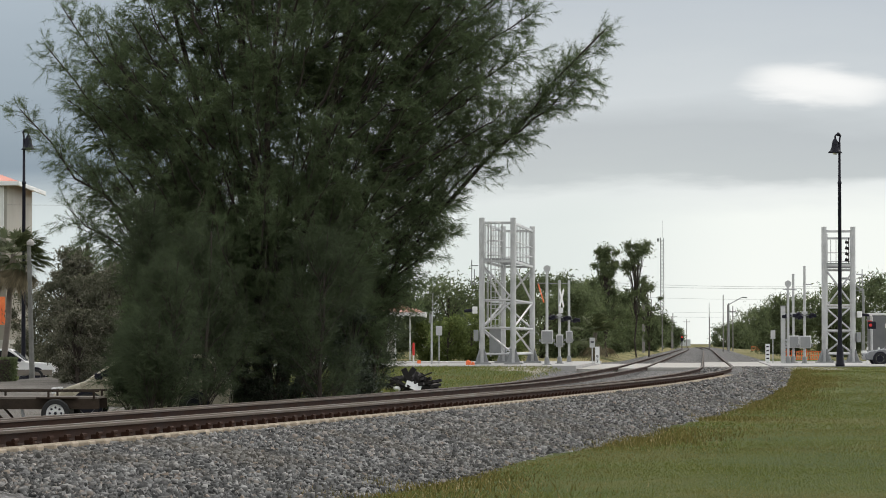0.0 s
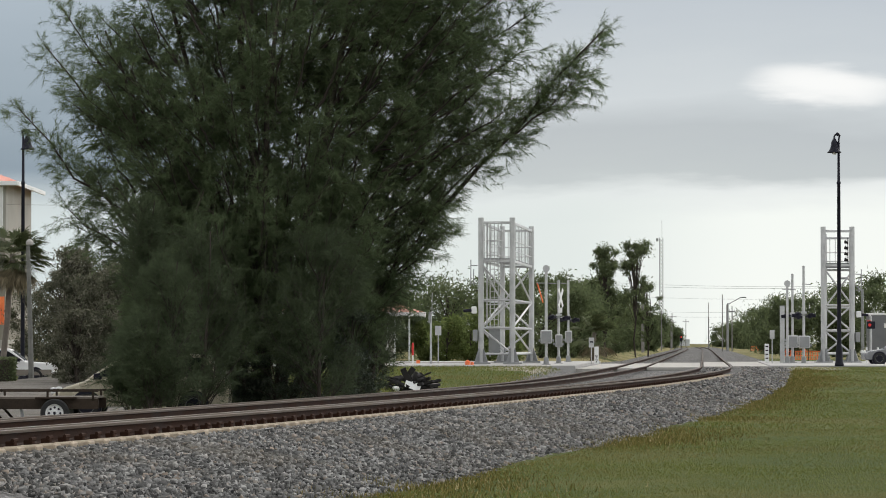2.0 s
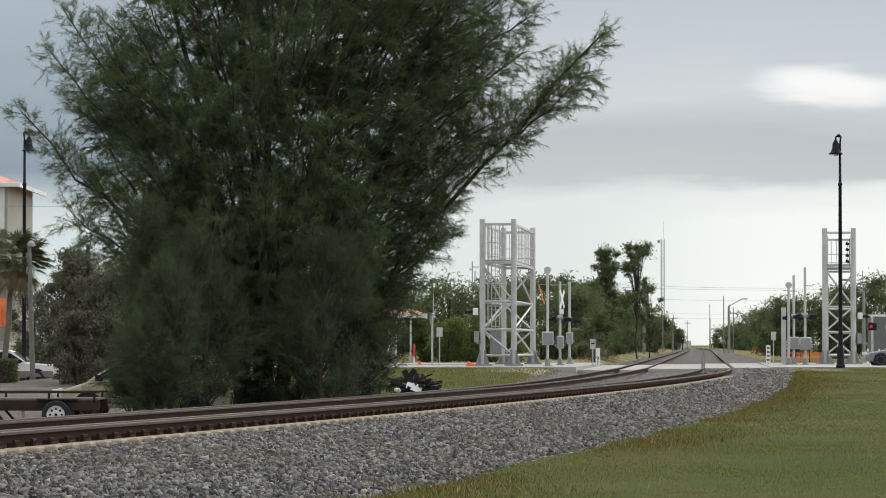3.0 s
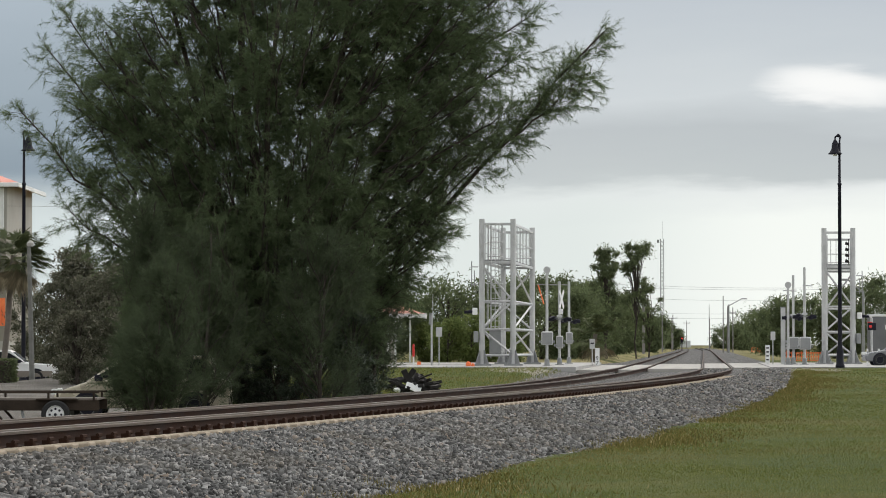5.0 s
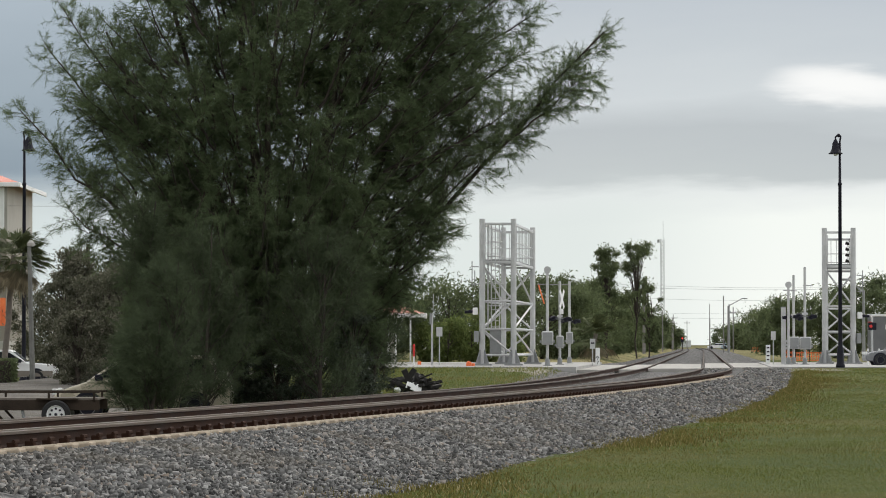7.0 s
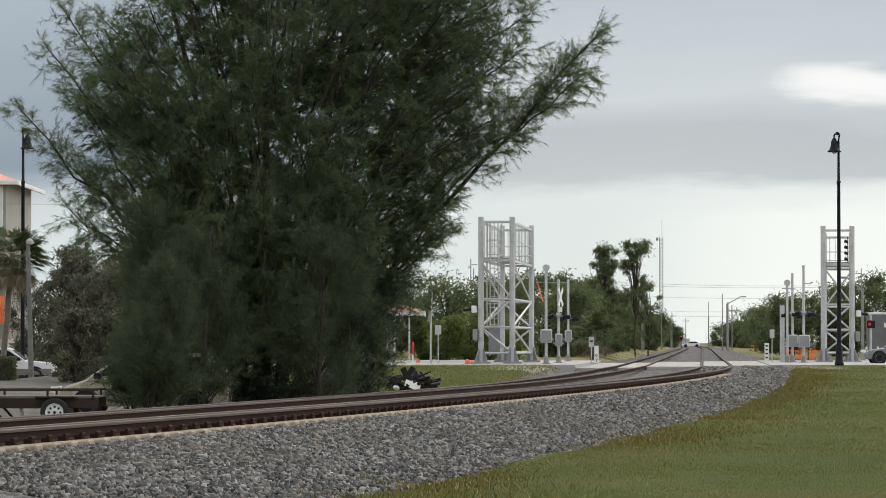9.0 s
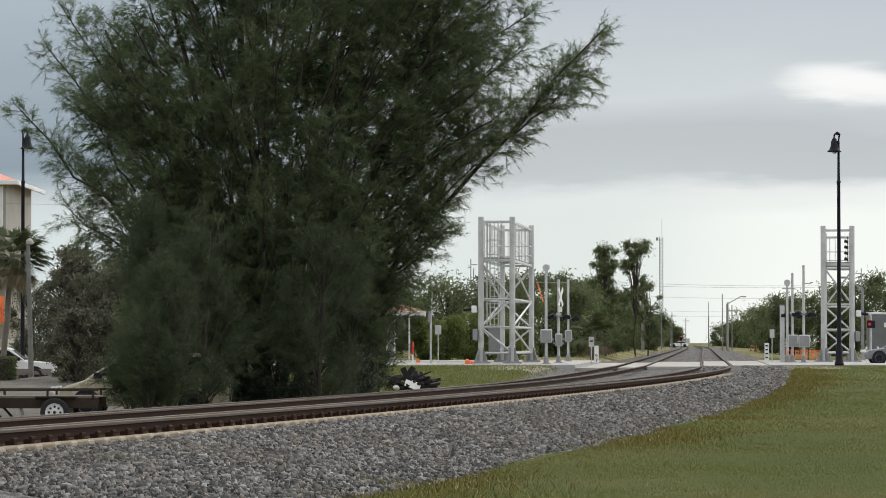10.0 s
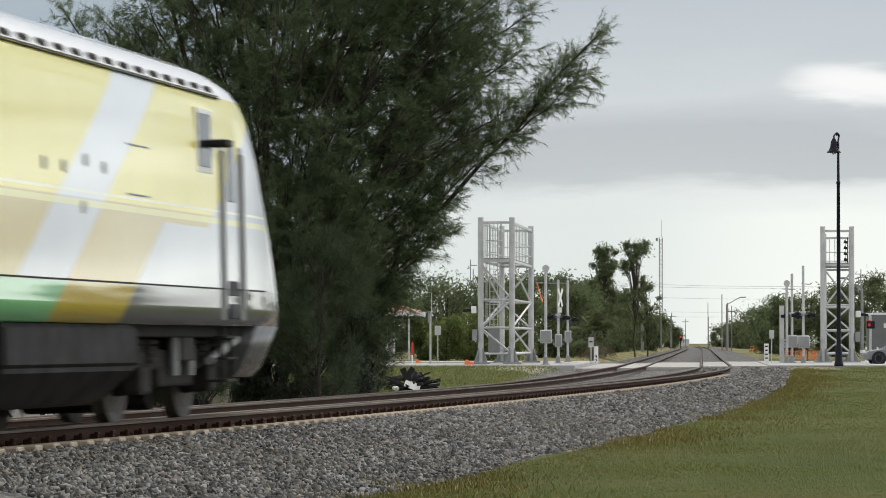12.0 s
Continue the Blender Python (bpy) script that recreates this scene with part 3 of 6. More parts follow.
def big_casuarina():
    """The large tree: several leaning stems, long ascending limbs and brush-like tufts."""
    t = Casuarina("large dark green casuarina with wispy drooping needles", (-4.6, 92, -0.95), 11)
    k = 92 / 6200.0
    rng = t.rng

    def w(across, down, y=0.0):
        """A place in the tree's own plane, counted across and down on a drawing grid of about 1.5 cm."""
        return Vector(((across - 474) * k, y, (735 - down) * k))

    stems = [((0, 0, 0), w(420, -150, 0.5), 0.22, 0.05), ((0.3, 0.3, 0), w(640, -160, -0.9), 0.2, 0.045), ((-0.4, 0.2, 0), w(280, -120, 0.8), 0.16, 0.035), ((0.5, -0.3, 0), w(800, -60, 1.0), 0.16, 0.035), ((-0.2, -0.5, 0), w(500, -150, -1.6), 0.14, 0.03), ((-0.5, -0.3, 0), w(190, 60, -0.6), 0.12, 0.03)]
    for a, b, r0, r1 in stems:
        t.stem(a, b, r0, r1)
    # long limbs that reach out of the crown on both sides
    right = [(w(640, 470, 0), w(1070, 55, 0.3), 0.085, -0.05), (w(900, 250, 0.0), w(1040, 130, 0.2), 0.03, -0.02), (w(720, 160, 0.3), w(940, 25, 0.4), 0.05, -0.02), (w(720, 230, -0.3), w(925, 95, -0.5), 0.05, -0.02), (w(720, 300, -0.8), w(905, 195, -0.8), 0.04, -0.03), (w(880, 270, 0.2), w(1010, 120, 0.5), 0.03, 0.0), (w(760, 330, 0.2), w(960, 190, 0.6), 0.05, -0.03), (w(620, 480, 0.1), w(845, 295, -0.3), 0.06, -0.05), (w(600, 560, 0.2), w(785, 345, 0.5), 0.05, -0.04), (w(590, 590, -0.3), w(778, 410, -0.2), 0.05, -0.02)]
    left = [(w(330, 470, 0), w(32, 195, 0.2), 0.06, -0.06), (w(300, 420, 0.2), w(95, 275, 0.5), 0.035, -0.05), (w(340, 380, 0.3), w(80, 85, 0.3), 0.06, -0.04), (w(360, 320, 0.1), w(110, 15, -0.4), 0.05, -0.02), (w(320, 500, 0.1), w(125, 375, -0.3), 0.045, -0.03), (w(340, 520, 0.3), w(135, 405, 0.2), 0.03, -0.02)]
    f1 = t.tufts(right, shoots=24, bare=0.42, reach=0.95, per=44, length=0.2, spread=0.5)
    f2 = t.tufts(left, shoots=21, bare=0.4, reach=0.8, per=38, length=0.19, spread=0.5)
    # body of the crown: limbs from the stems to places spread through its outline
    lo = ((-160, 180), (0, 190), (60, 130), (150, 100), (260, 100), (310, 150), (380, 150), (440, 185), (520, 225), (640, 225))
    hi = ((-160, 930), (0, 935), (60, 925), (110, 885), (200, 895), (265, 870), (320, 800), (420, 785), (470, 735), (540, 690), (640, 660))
    limbs, core, down = [], [], -160.0
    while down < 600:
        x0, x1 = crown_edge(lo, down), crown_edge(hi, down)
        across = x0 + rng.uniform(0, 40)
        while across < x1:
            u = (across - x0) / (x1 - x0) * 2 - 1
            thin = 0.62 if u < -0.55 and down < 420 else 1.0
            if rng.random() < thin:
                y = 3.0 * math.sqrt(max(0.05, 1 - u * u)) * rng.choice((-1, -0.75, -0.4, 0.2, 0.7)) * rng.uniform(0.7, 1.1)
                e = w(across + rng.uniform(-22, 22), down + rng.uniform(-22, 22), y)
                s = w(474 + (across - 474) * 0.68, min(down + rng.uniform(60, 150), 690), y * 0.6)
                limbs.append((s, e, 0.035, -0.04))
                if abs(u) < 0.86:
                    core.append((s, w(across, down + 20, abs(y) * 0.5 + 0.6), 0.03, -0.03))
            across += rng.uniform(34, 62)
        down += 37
    f3 = t.tufts(limbs, shoots=14, bare=0.25, reach=0.8, per=34, length=0.21, width=0.005, spread=0.5)
    f5 = t.tufts(core, shoots=8, bare=0.25, reach=0.95, per=13, length=0.26, width=0.02)
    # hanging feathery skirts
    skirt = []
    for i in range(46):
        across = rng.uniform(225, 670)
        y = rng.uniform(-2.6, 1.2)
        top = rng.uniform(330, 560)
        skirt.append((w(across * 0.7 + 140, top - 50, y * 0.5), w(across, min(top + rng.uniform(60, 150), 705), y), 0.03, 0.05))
    f4 = t.tufts(skirt, shoots=15, bare=0.2, reach=0.6, per=32, length=0.24, droop=0.7)
    t.done()
    return t.root, [f1, f2, f3, f4, f5]


def small_casuarina(at, h, r, seed, label):
    t = Casuarina(label, at, seed)
    t.stem((0, 0, 0), (0.2, 0, h), 0.06, 0.015)
    rng = t.rng
    limbs = []
    n = int(h * 6.5)
    for i in range(n):
        z = h * (0.05 + 0.9 * (i + rng.random()) / n)
        a = rng.uniform(0, 2 * math.pi)
        q = r * (1.05 - 0.8 * (z / h) ** 1.4) * rng.uniform(0.5, 1.1)
        limbs.append(((0, 0, max(z - 0.7, 0.1)), (q * math.cos(a), q * math.sin(a), z + q * 0.7), 0.02, -0.05))
    f = t.tufts(limbs, shoots=10, bare=0.3, reach=0.6, per=28, length=0.24, droop=0.1, up=0.5, mat=M_NEEDLE_Y)
    t.done()
    return t.root, [f]


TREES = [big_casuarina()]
TREES.append(small_casuarina((-7.0, 91, -0.95), 6.4, 1.45, 5, "young feathery casuarina growing in front of the large tree"))
TREES.append(small_casuarina((-5.9, 86, -0.95), 4.6, 1.3, 6, "low bushy young casuarina with drooping needles"))
TREES.append(small_casuarina((-7.35, 87, -0.95), 5.4, 0.85, 12, "slender young casuarina in front of the parked car"))
TREES.append(small_casuarina((-6.55, 84, -0.95), 3.8, 1.15, 13, "low bushy young casuarina with drooping needles"))
TREES.append(small_casuarina((-6.95, 83.4, -0.95), 2.4, 0.65, 14, "low bushy young casuarina with drooping needles"))
TREES.append(small_casuarina((-7.5, 84.6, -0.98), 2.0, 0.45, 15, "low bushy young casuarina with drooping needles"))
TREES.append(small_casuarina((-3.1, 88, -0.95), 4.6, 1.6, 7, "low dark casuarina sapling by the track"))
TREES.append(small_casuarina((-1.9, 92, -0.95), 3.6, 1.3, 8, "low dark casuarina sapling by the track"))


def leaf_cloud(rs, centre, rad, n, size):
    """Leaves scattered in a lumpy clump."""
    v = rs.normal(0, 1, (n, 3))
    v /= np.linalg.norm(v, axis=1, keepdims=True)
    p = np.array(centre) + v * (np.array(rad) * np.abs(rs.normal(0.62, 0.38, (n, 1))))
    a = rs.normal(0, 1, (n, 3))
    a /= np.linalg.norm(a, axis=1, keepdims=True)
    b = np.cross(a, rs.normal(0, 1, (n, 3)))
    b /= np.linalg.norm(b, axis=1, keepdims=True)
    s = size * rs.uniform(0.6, 1.4, (n, 1))
    return np.stack([p - a * s, p + b * s * 0.6, p + a * s], axis=1).reshape(-1, 3)


M_LEAF = isle("broad_leaves", C(0.092, 0.116, 0.058), C(0.13, 0.16, 0.078), C(0.18, 0.215, 0.105), rough=0.75, spec=0.15, translucent=0.5)


def broad_tree(at, h, r, seed, label, clumps=16, leaves=420, size=0.22, trunk=0.2, low=0.25, mat=None, group="trees along the railway"):
    root = thing("tree", label, "tree", at, group=group)
    rng, rs = random.Random(seed), np.random.RandomState(seed)
    wv, wf, qs = [], [], []
    tube_path(wv, wf, bend(Vector((0, 0, 0)), Vector((rng.uniform(-.3, .3), 0, h * 0.75)), 0, rng, 6, 0.02), trunk, trunk * 0.35, 7)
    for i in range(clumps):
        z = h * (low + (0.95 - low) * rng.random())
        f = math.sin(math.pi * min(max((z / h - low * 0.6) / (1.08 - low * 0.6), 0), 1)) ** 0.6
        a = rng.uniform(0, 2 * math.pi)
        q = r * f * rng.uniform(0.25, 0.95)
        c = Vector((q * math.cos(a), q * math.sin(a), z))
        tube_path(wv, wf, [Vector((0, 0, z * 0.55)), c * 0.55 + Vector((0, 0, z * 0.33)), c], trunk * 0.3, 0.02, 4)
        cr = r * rng.uniform(0.22, 0.42)
        qs.append(leaf_cloud(rs, c, (cr, cr, cr * rng.uniform(0.6, 0.95)), leaves, size))
    raw("trunk", wv, wf, M_BARK, root, True)
    blades("crown", np.concatenate(qs), mat or M_LEAF, root, 3)
    return root


FAR = [
    # x, distance, height, radius
    (0.5, 266, 6.2, 4.4), (4.5, 276, 6.0, 4.4), (-4.5, 268, 5.6, 4.5), (8.0, 284, 6.6, 4.4), (10.8, 296, 6.8, 4.2),
    (11.4, 308, 7.2, 3.2), (13.4, 330, 7.6, 3.4), (16.2, 362, 7.8, 3.5), (19.6, 410, 7.7, 3.8), (23.4, 455, 7.5, 3.9), (28.6, 520, 6.8, 3.9), (33.0, 560, 5.8, 3.4), (35.2, 600, 6.3, 3.6), (61, 940, 6.0, 4.5), (66, 1000, 6.0, 4.2), (42, 720, 6.0, 4.5), (50, 850, 6.0, 5.0), (60, 1000, 6.0, 5.0),
    (33.6, 300, 6.0, 3.4), (36.5, 312, 7.4, 4.2), (40.0, 302, 7.3, 4.4), (33.4, 338, 5.6, 3.4), (43.5, 315, 7.0, 4.2), (36.6, 385, 6.0, 3.8), (41.4, 440, 6.0, 4.0), (48.5, 510, 5.2, 3.8), (55, 600, 5.0, 3.8), (61, 700, 5.2, 4.2), (67, 800, 5.5, 4.5), (80, 1000, 5.5, 5.0), (47, 322, 6.4, 4.2),
    (-8, 262, 5.5, 4.4), (-12, 270, 6, 4.6), (-16, 275, 6, 4.6),
    # the wood that goes on beyond the lamp
    (52, 330, 6.6, 4.6), (58, 300, 6.8, 4.8), (64, 280, 6.8, 4.8), (70, 255, 7.0, 5.0), (76, 230, 6.8, 5.0), (81, 205, 6.6, 5.0), (85, 180, 6.8, 5.0), (88, 150, 6.6, 5.0),
]
for i, (x, d, h, r) in enumerate(FAR):
    broad_tree((x, d, -0.35), h, r, 40 + i, "dense dark green broadleaf tree beside the railway", clumps=26, leaves=520 if d < 470 else 260, size=0.165 if d < 470 else 0.28, low=0.06)
M_SHRUB = isle("bright_shrub_leaves", C(0.09, 0.12, 0.04), C(0.15, 0.19, 0.06), C(0.22, 0.26, 0.09), rough=0.75, spec=0.15, translucent=0.45)
for i, (x, d, h, r) in enumerate(((0.3, 236, 3.0, 1.7), (1.9, 238, 3.2, 1.8), (3.3, 240, 2.9, 1.7), (-1.0, 242, 2.6, 1.4), (4.8, 242, 2.6, 1.6))):
    broad_tree((x, d, -0.35), h, r, 140 + i, "yellow-green garden shrub behind the footpath", clumps=20, leaves=260, size=0.13, low=0.04, mat=M_SHRUB, trunk=0.06, group="garden shrubs")
broad_tree((14.3, 306, -0.35), 10.0, 1.55, 90, "tall slim tree clothed in vines", clumps=60, leaves=220, size=0.13, low=0.3, trunk=0.12)
broad_tree((17.0, 308, -0.35), 10.5, 1.8, 91, "tall slim tree with an open crown", clumps=40, leaves=150, size=0.12, low=0.4, trunk=0.08)
broad_tree((18.8, 320, -0.35), 7.0, 1.3, 93, "thin wispy tree with an open crown", clumps=40, leaves=90, size=0.13, low=0.2, trunk=0.08)
M_GLOSSY = isle("glossy_dark_leaves", C(0.03, 0.045, 0.025), C(0.05, 0.07, 0.04), C(0.08, 0.1, 0.06), rough=0.35, spec=0.5, translucent=0.25)
for i, (x, d, h, r, n) in enumerate(((-2.35, 90.5, 3.0, 0.95, 40), (-3.2, 91.5, 2.4, 0.9, 34), (-4.3, 90.5, 1.7, 0.8, 30), (-5.2, 91.0, 1.6, 0.8, 30), (-6.2, 92.0, 1.5, 0.7, 28), (-2.0, 92.5, 2.2, 0.7, 28), (-3.6, 89.0, 1.0, 0.7, 22))):
    broad_tree((x, d, -1.0), h, r, 320 + i, "dark glossy broadleaf shrub at the foot of the large tree", clumps=n, leaves=190, size=0.045, low=0.04, mat=M_GLOSSY, trunk=0.05, group="glossy shrubs")
M_OLIVE = isle("brown_olive_leaves", C(0.07, 0.078, 0.046), C(0.12, 0.12, 0.08), C(0.27, 0.25, 0.2), translucent=0.3)
for i, (x, d, h, r, n) in enumerate(((-16.6, 171, 6.5, 2.1, 34), (-18.2, 186, 6.3, 2.2, 30), (-14.6, 182, 6.6, 2.4, 30), (-17.6, 168, 3.4, 1.1, 20), (-20.8, 190, 5.7, 1.9, 26), (-22.6, 193, 5.0, 1.6, 22), (-20.6, 205, 6.9, 2.7, 34), (-18.0, 203, 6.6, 2.4, 30), (-15.5, 150, 6.1, 1.5, 44), (-14.2, 147, 5.4, 1.5, 40), (-16.7, 155, 5.4, 0.95, 30), (-14.9, 143, 3.3, 1.0, 26), (-12.9, 143, 5.0, 1.5, 36))):
    broad_tree((x, d, -1.05), h, r, 192 + i, "brownish olive wild shrub tree behind the trailer", clumps=n, leaves=380, size=0.09, low=0.05, mat=M_OLIVE, trunk=0.1, group="wild shrubs")


# ---------------------------------------------------------------- crossing signals
def mast_sign_disc(root, x, z, r):
    part("disc", rod(B(), (x, -0.08, z), (x, -0.04, z), r, n=20), M_STEEL, root)


def flasher_pair(root, z, half, depth=0.12):
    part("light_bar", rod(B(), (-half, -0.05, z), (half, -0.05, z), 0.035, n=8), M_STEEL_D, root)
    for s in (-1, 1):
        bm = lathe(B(), [(0.02, 0.0), (0.25, 0.0), (0.25, 0.03), (0.13, 0.04), (0.13, 0.16), (0.06, 0.18)], 18, Matrix.Translation((s * half, -0.06, z)) @ Matrix.Rotation(radians(90 + 70 * s), 4, "X") @ Matrix.Rotation(radians(20 * s), 4, "Y"))
        lamp = part("flasher", bm, M_BLACK, root)
        part("hood", rod(B(), (s * half, -0.06, z), (s * half + s * 0.34, -0.1, z - 0.02), 0.13, 0.1, n=12), M_BLACK, lamp)


def gate_box(root, x, z, w, h, dep=0.5):
    bm = box(B(), (x - w / 2, -dep, z), (x + w / 2, -0.02, z + h), 0.06)
    g = part("gate_machine", bm, M_STEEL, root, "light grey gate machine housing")
    part("door", box(B(), (x - w / 2 + 0.05, -dep - 0.02, z + 0.06), (x + w / 2 - 0.05, -dep + 0.02, z + h - 0.06), 0.01), M_STEEL_D, g)
    for s in (-1, 1):
        part("counterweight_arm", box(B(), (x + s * (w / 2 + 0.02), -0.5, z + 0.1), (x + s * (w / 2 + 0.09), 0.3, z + 0.24), 0.02), M_STEEL_D, g)


def crossing_signal(at, h, box_z=None, box_w=0.6, flash=None, disc=False, arm=None, buck=None, r=0.075, label="galvanised crossing signal mast with gate machine"):
    root = thing("crossing_signal", label, "railway signal", at, group="crossing signal masts")
    part("mast", rod(B(), (0, 0, 0), (0, 0, h), r, n=12), M_STEEL, root)
    bm = box(B(), (-0.24, -0.24, 0), (0.24, 0.24, 0.05), 0.01)
    lathe(bm, [(0.15, 0.05), (0.13, 0.35), (0.09, 0.42)], 12)
    part("base", bm, M_STEEL_D, root)
    if disc:
        mast_sign_disc(root, 0, h + 0.02, 0.19)
    else:
        part("cap", rod(B(), (0, 0, h), (0, 0, h + 0.05), r + 0.015, r * 0.5, n=12), M_STEEL_D, root)
    if box_z is not None:
        gate_box(root, 0, box_z, box_w, 0.72)
    if flash:
        flasher_pair(root, flash, 0.34)
        part("junction_box", box(B(), (-0.16, -0.14, flash + 0.08), (0.16, 0.06, flash + 0.22), 0.02), M_STEEL, root)
    if arm:
        part("bracket", rod(B(), (-arm[1], 0, arm[0]), (arm[2], 0, arm[0] - 0.03), 0.025, n=6), M_STEEL_D, root)
    if buck:
        for a in (35, -35):
            m = Matrix.Translation((0.12, -0.12 - (0.01 if a > 0 else 0), buck)) @ Matrix.Rotation(radians(68), 4, "Z") @ Matrix.Rotation(radians(a), 4, "Y")
            part("crossbuck_blade", box(B(), (-0.11, -0.01, -0.6), (0.11, 0.01, 0.6), 0, m), M_WHITE, root, "white reflective crossbuck blade")
        part("track_count_sign", box(B(), (-0.02, -0.16, buck - 0.85), (0.2, -0.14, buck - 0.55), 0.005), M_WHITE, root)
    return root


first = crossing_signal((5.58, 188, -0.28), 5.15, 1.15, 0.62, None, True, (4.4, 0.55, 0.6))
part("raised_gate_arm", rod(B(), (-0.48, 0.1, 4.4), (-0.16, 0.1, 3.35), 0.035, n=6), M_ORANGE, first, "orange-striped raised gate arm")
crossing_signal((6.65, 200, -0.28), 4.75, 0.95, 0.4, 2.62, False, (4.6, 0.1, 0.5), 3.75)
crossing_signal((7.7, 214, -0.28), 5.0, 1.2, 0.4, 2.6, False, None, None)
crossing_signal((20.0, 203, -0.28), 4.6, None, 0.6, None, True, (4.3, 0.3, 0.5), label="galvanised signal mast with a round disc on top")
crossing_signal((20.6, 206, -0.28), 5.2, 0.9, 0.58, 2.75, False, (2.78, 0.2, 0.7))
crossing_signal((20.85, 202, -0.3), 5.6, 0.9, 0.64, 2.8, False, (4.6, 0.1, 0.45))
root = thing("instrument_post", "pale square instrument post beside the crossing", "post", (20.0, 206, -0.3), group="crossing signal masts")
part("post", box(B(), (-0.13, -0.13, 0), (0.13, 0.13, 3.35), 0.02), M_STEEL, root)
part("cap", box(B(), (-0.15, -0.15, 3.35), (0.15, 0.15, 3.4), 0.01), M_STEEL_D, root)
for z in (0.9, 1.1, 1.3):
    part("conduit_box", box(B(), (0.13, -0.12, z), (0.3, 0.08, z + 0.14), 0.01), M_STEEL, root)


# camera, flood lamps and a ladder bracket on the left tower leg are fixed to it
for parent, sx, x0 in ((TOWER_L, -1, 0.0), (TOWER_R, 1, 1.72)):
    bm = rod(B(), (x0 + sx * 0.2, 0, 2.75), (x0 + sx * 0.75, 0, 2.85), 0.03, n=6)
    arm = part("camera_arm", bm, M_STEEL_D, parent)
    part("camera_housing", box(B(), (x0 + sx * 0.38 - 0.14, -0.22, 2.72), (x0 + sx * 0.38 + 0.14, 0.2, 3.1), 0.05), M_WHITE, arm)
    part("camera_hood", rod(B(), (x0 + sx * 0.5, -0.1, 2.9), (x0 + sx * 0.95, -0.1, 2.86), 0.1, 0.07, n=10), M_BLACK, arm)
    bm = B()
    for z in (4.35, 5.3):
        rod(bm, (x0 + sx * 0.2, 0, z), (x0 + sx * 0.55, 0, z), 0.025, n=6)
    for k in (0.4, 0.55):
        rod(bm, (x0 + sx * k, 0, 4.2), (x0 + sx * k, 0, 5.6 - (0.5 if k < 0.5 else 0)), 0.03, n=6)
    part("antenna_bracket", bm, M_STEEL_D, parent)
    part("control_box", box(B(), (x0 + sx * 0.32 - 0.13, -0.2, 1.25), (x0 + sx * 0.32 + 0.13, 0.15, 1.85), 0.03), M_STEEL_D, parent)
bm = B()
for z in (6.2, 6.55, 6.9, 7.25):
    rod(bm, (1.3, 0.3, z), (1.5, 0.3, z - 0.06), 0.1, 0.07, n=10)
rod(bm, (1.52, 0.4, 5.9), (1.52, 0.4, 7.5), 0.03, n=6)
part("signal_head", bm, M_DARK, TOWER_R, "small dark lamp housings inside the cage")


# ---------------------------------------------------------------- small signs and posts
def sign_post(at, h, w, sh, label, mat=None, bars=0, post=0.03, name="sign_post"):
    root = thing(name, label, "sign", at, group="small roadside signs")
    part("post", rod(B(), (0, 0, 0), (0, 0, h), post, n=8), M_STEEL, root)
    p = part("panel", box(B(), (-w / 2, -0.05, h - sh), (w / 2, -0.03, h), 0.004), mat or M_STEEL, root)
    for i in range(bars):
        z = h - sh * (i + 0.7) / (bars + 0.6)
        part("writing_bar", box(B(), (-w * 0.3, -0.056, z - 0.04), (w * 0.3, -0.05, z + 0.04)), M_BLACK, p)
    return root


sign_post((-0.22, 195, -0.3), 2.15, 0.34, 0.52, "grey back of a square road sign on a post")
sign_post((8.35, 196, -0.3), 1.5, 0.3, 0.55, "small pale sign beside the crossing", bars=1)
sign_post((19.4, 206, -0.3), 1.95, 0.28, 0.5, "small grey sign on a thin post")
mile = sign_post((8.5, 193, -0.3), 1.0, 0.24, 0.95, "white mile post with black figures", M_WHITE, post=0.02, name="mile_post")
for k, ch in enumerate("97"):
    cu = bpy.data.curves.new("figure", "FONT")
    cu.body, cu.size, cu.extrude = ch, 0.3, 0.002
    ob = new("figure", cu)
    ob.data.materials.append(M_BLACK)
    ob.parent = mile
    ob.matrix_basis = pose(-0.085, -0.055, 0.34 - 0.26 * k, 90, 0, 0)
sign_post((18.9, 204, -0.3), 1.15, 0.26, 1.05, "white marker board with worn black writing", M_WHITE, bars=4, post=0.02, name="marker_board")

root = thing("utility_pole", "grey metal pole with a small box on top", "pole", (-0.63, 195, -0.3))
part("pole", rod(B(), (0, 0, 0), (0, 0, 2.95), 0.06, n=10), M_STEEL, root)
part("box", box(B(), (-0.14, -0.1, 2.3), (0.0, 0.1, 2.95), 0.02), M_STEEL_D, root)
part("antenna", rod(B(), (0.06, 0, 2.9), (0.07, 0, 4.0), 0.015, n=6), M_STEEL, root)
root = thing("marker_post", "red and white pipeline marker post", "post", (-1.68, 200, -0.3))
part("post", rod(B(), (0, 0, 0), (0, 0, 0.55), 0.045, n=10), M_WHITE, root)
part("dome", lathe(B(), [(0.06, 0.5), (0.065, 0.55), (0.065, 1.15), (0.02, 1.22)], 12), M_RED, root)
root = thing("marker_flag", "small orange utility flag in the grass", "flag", (-1.4, 190, -0.33))
part("stake", rod(B(), (0, 0, 0), (0, 0, 0.3), 0.01, n=6), M_STEEL, root)
part("flag", box(B(), (0, -0.01, 0.12), (0.2, 0.01, 0.3), 0.004), M_ORANGE, root)
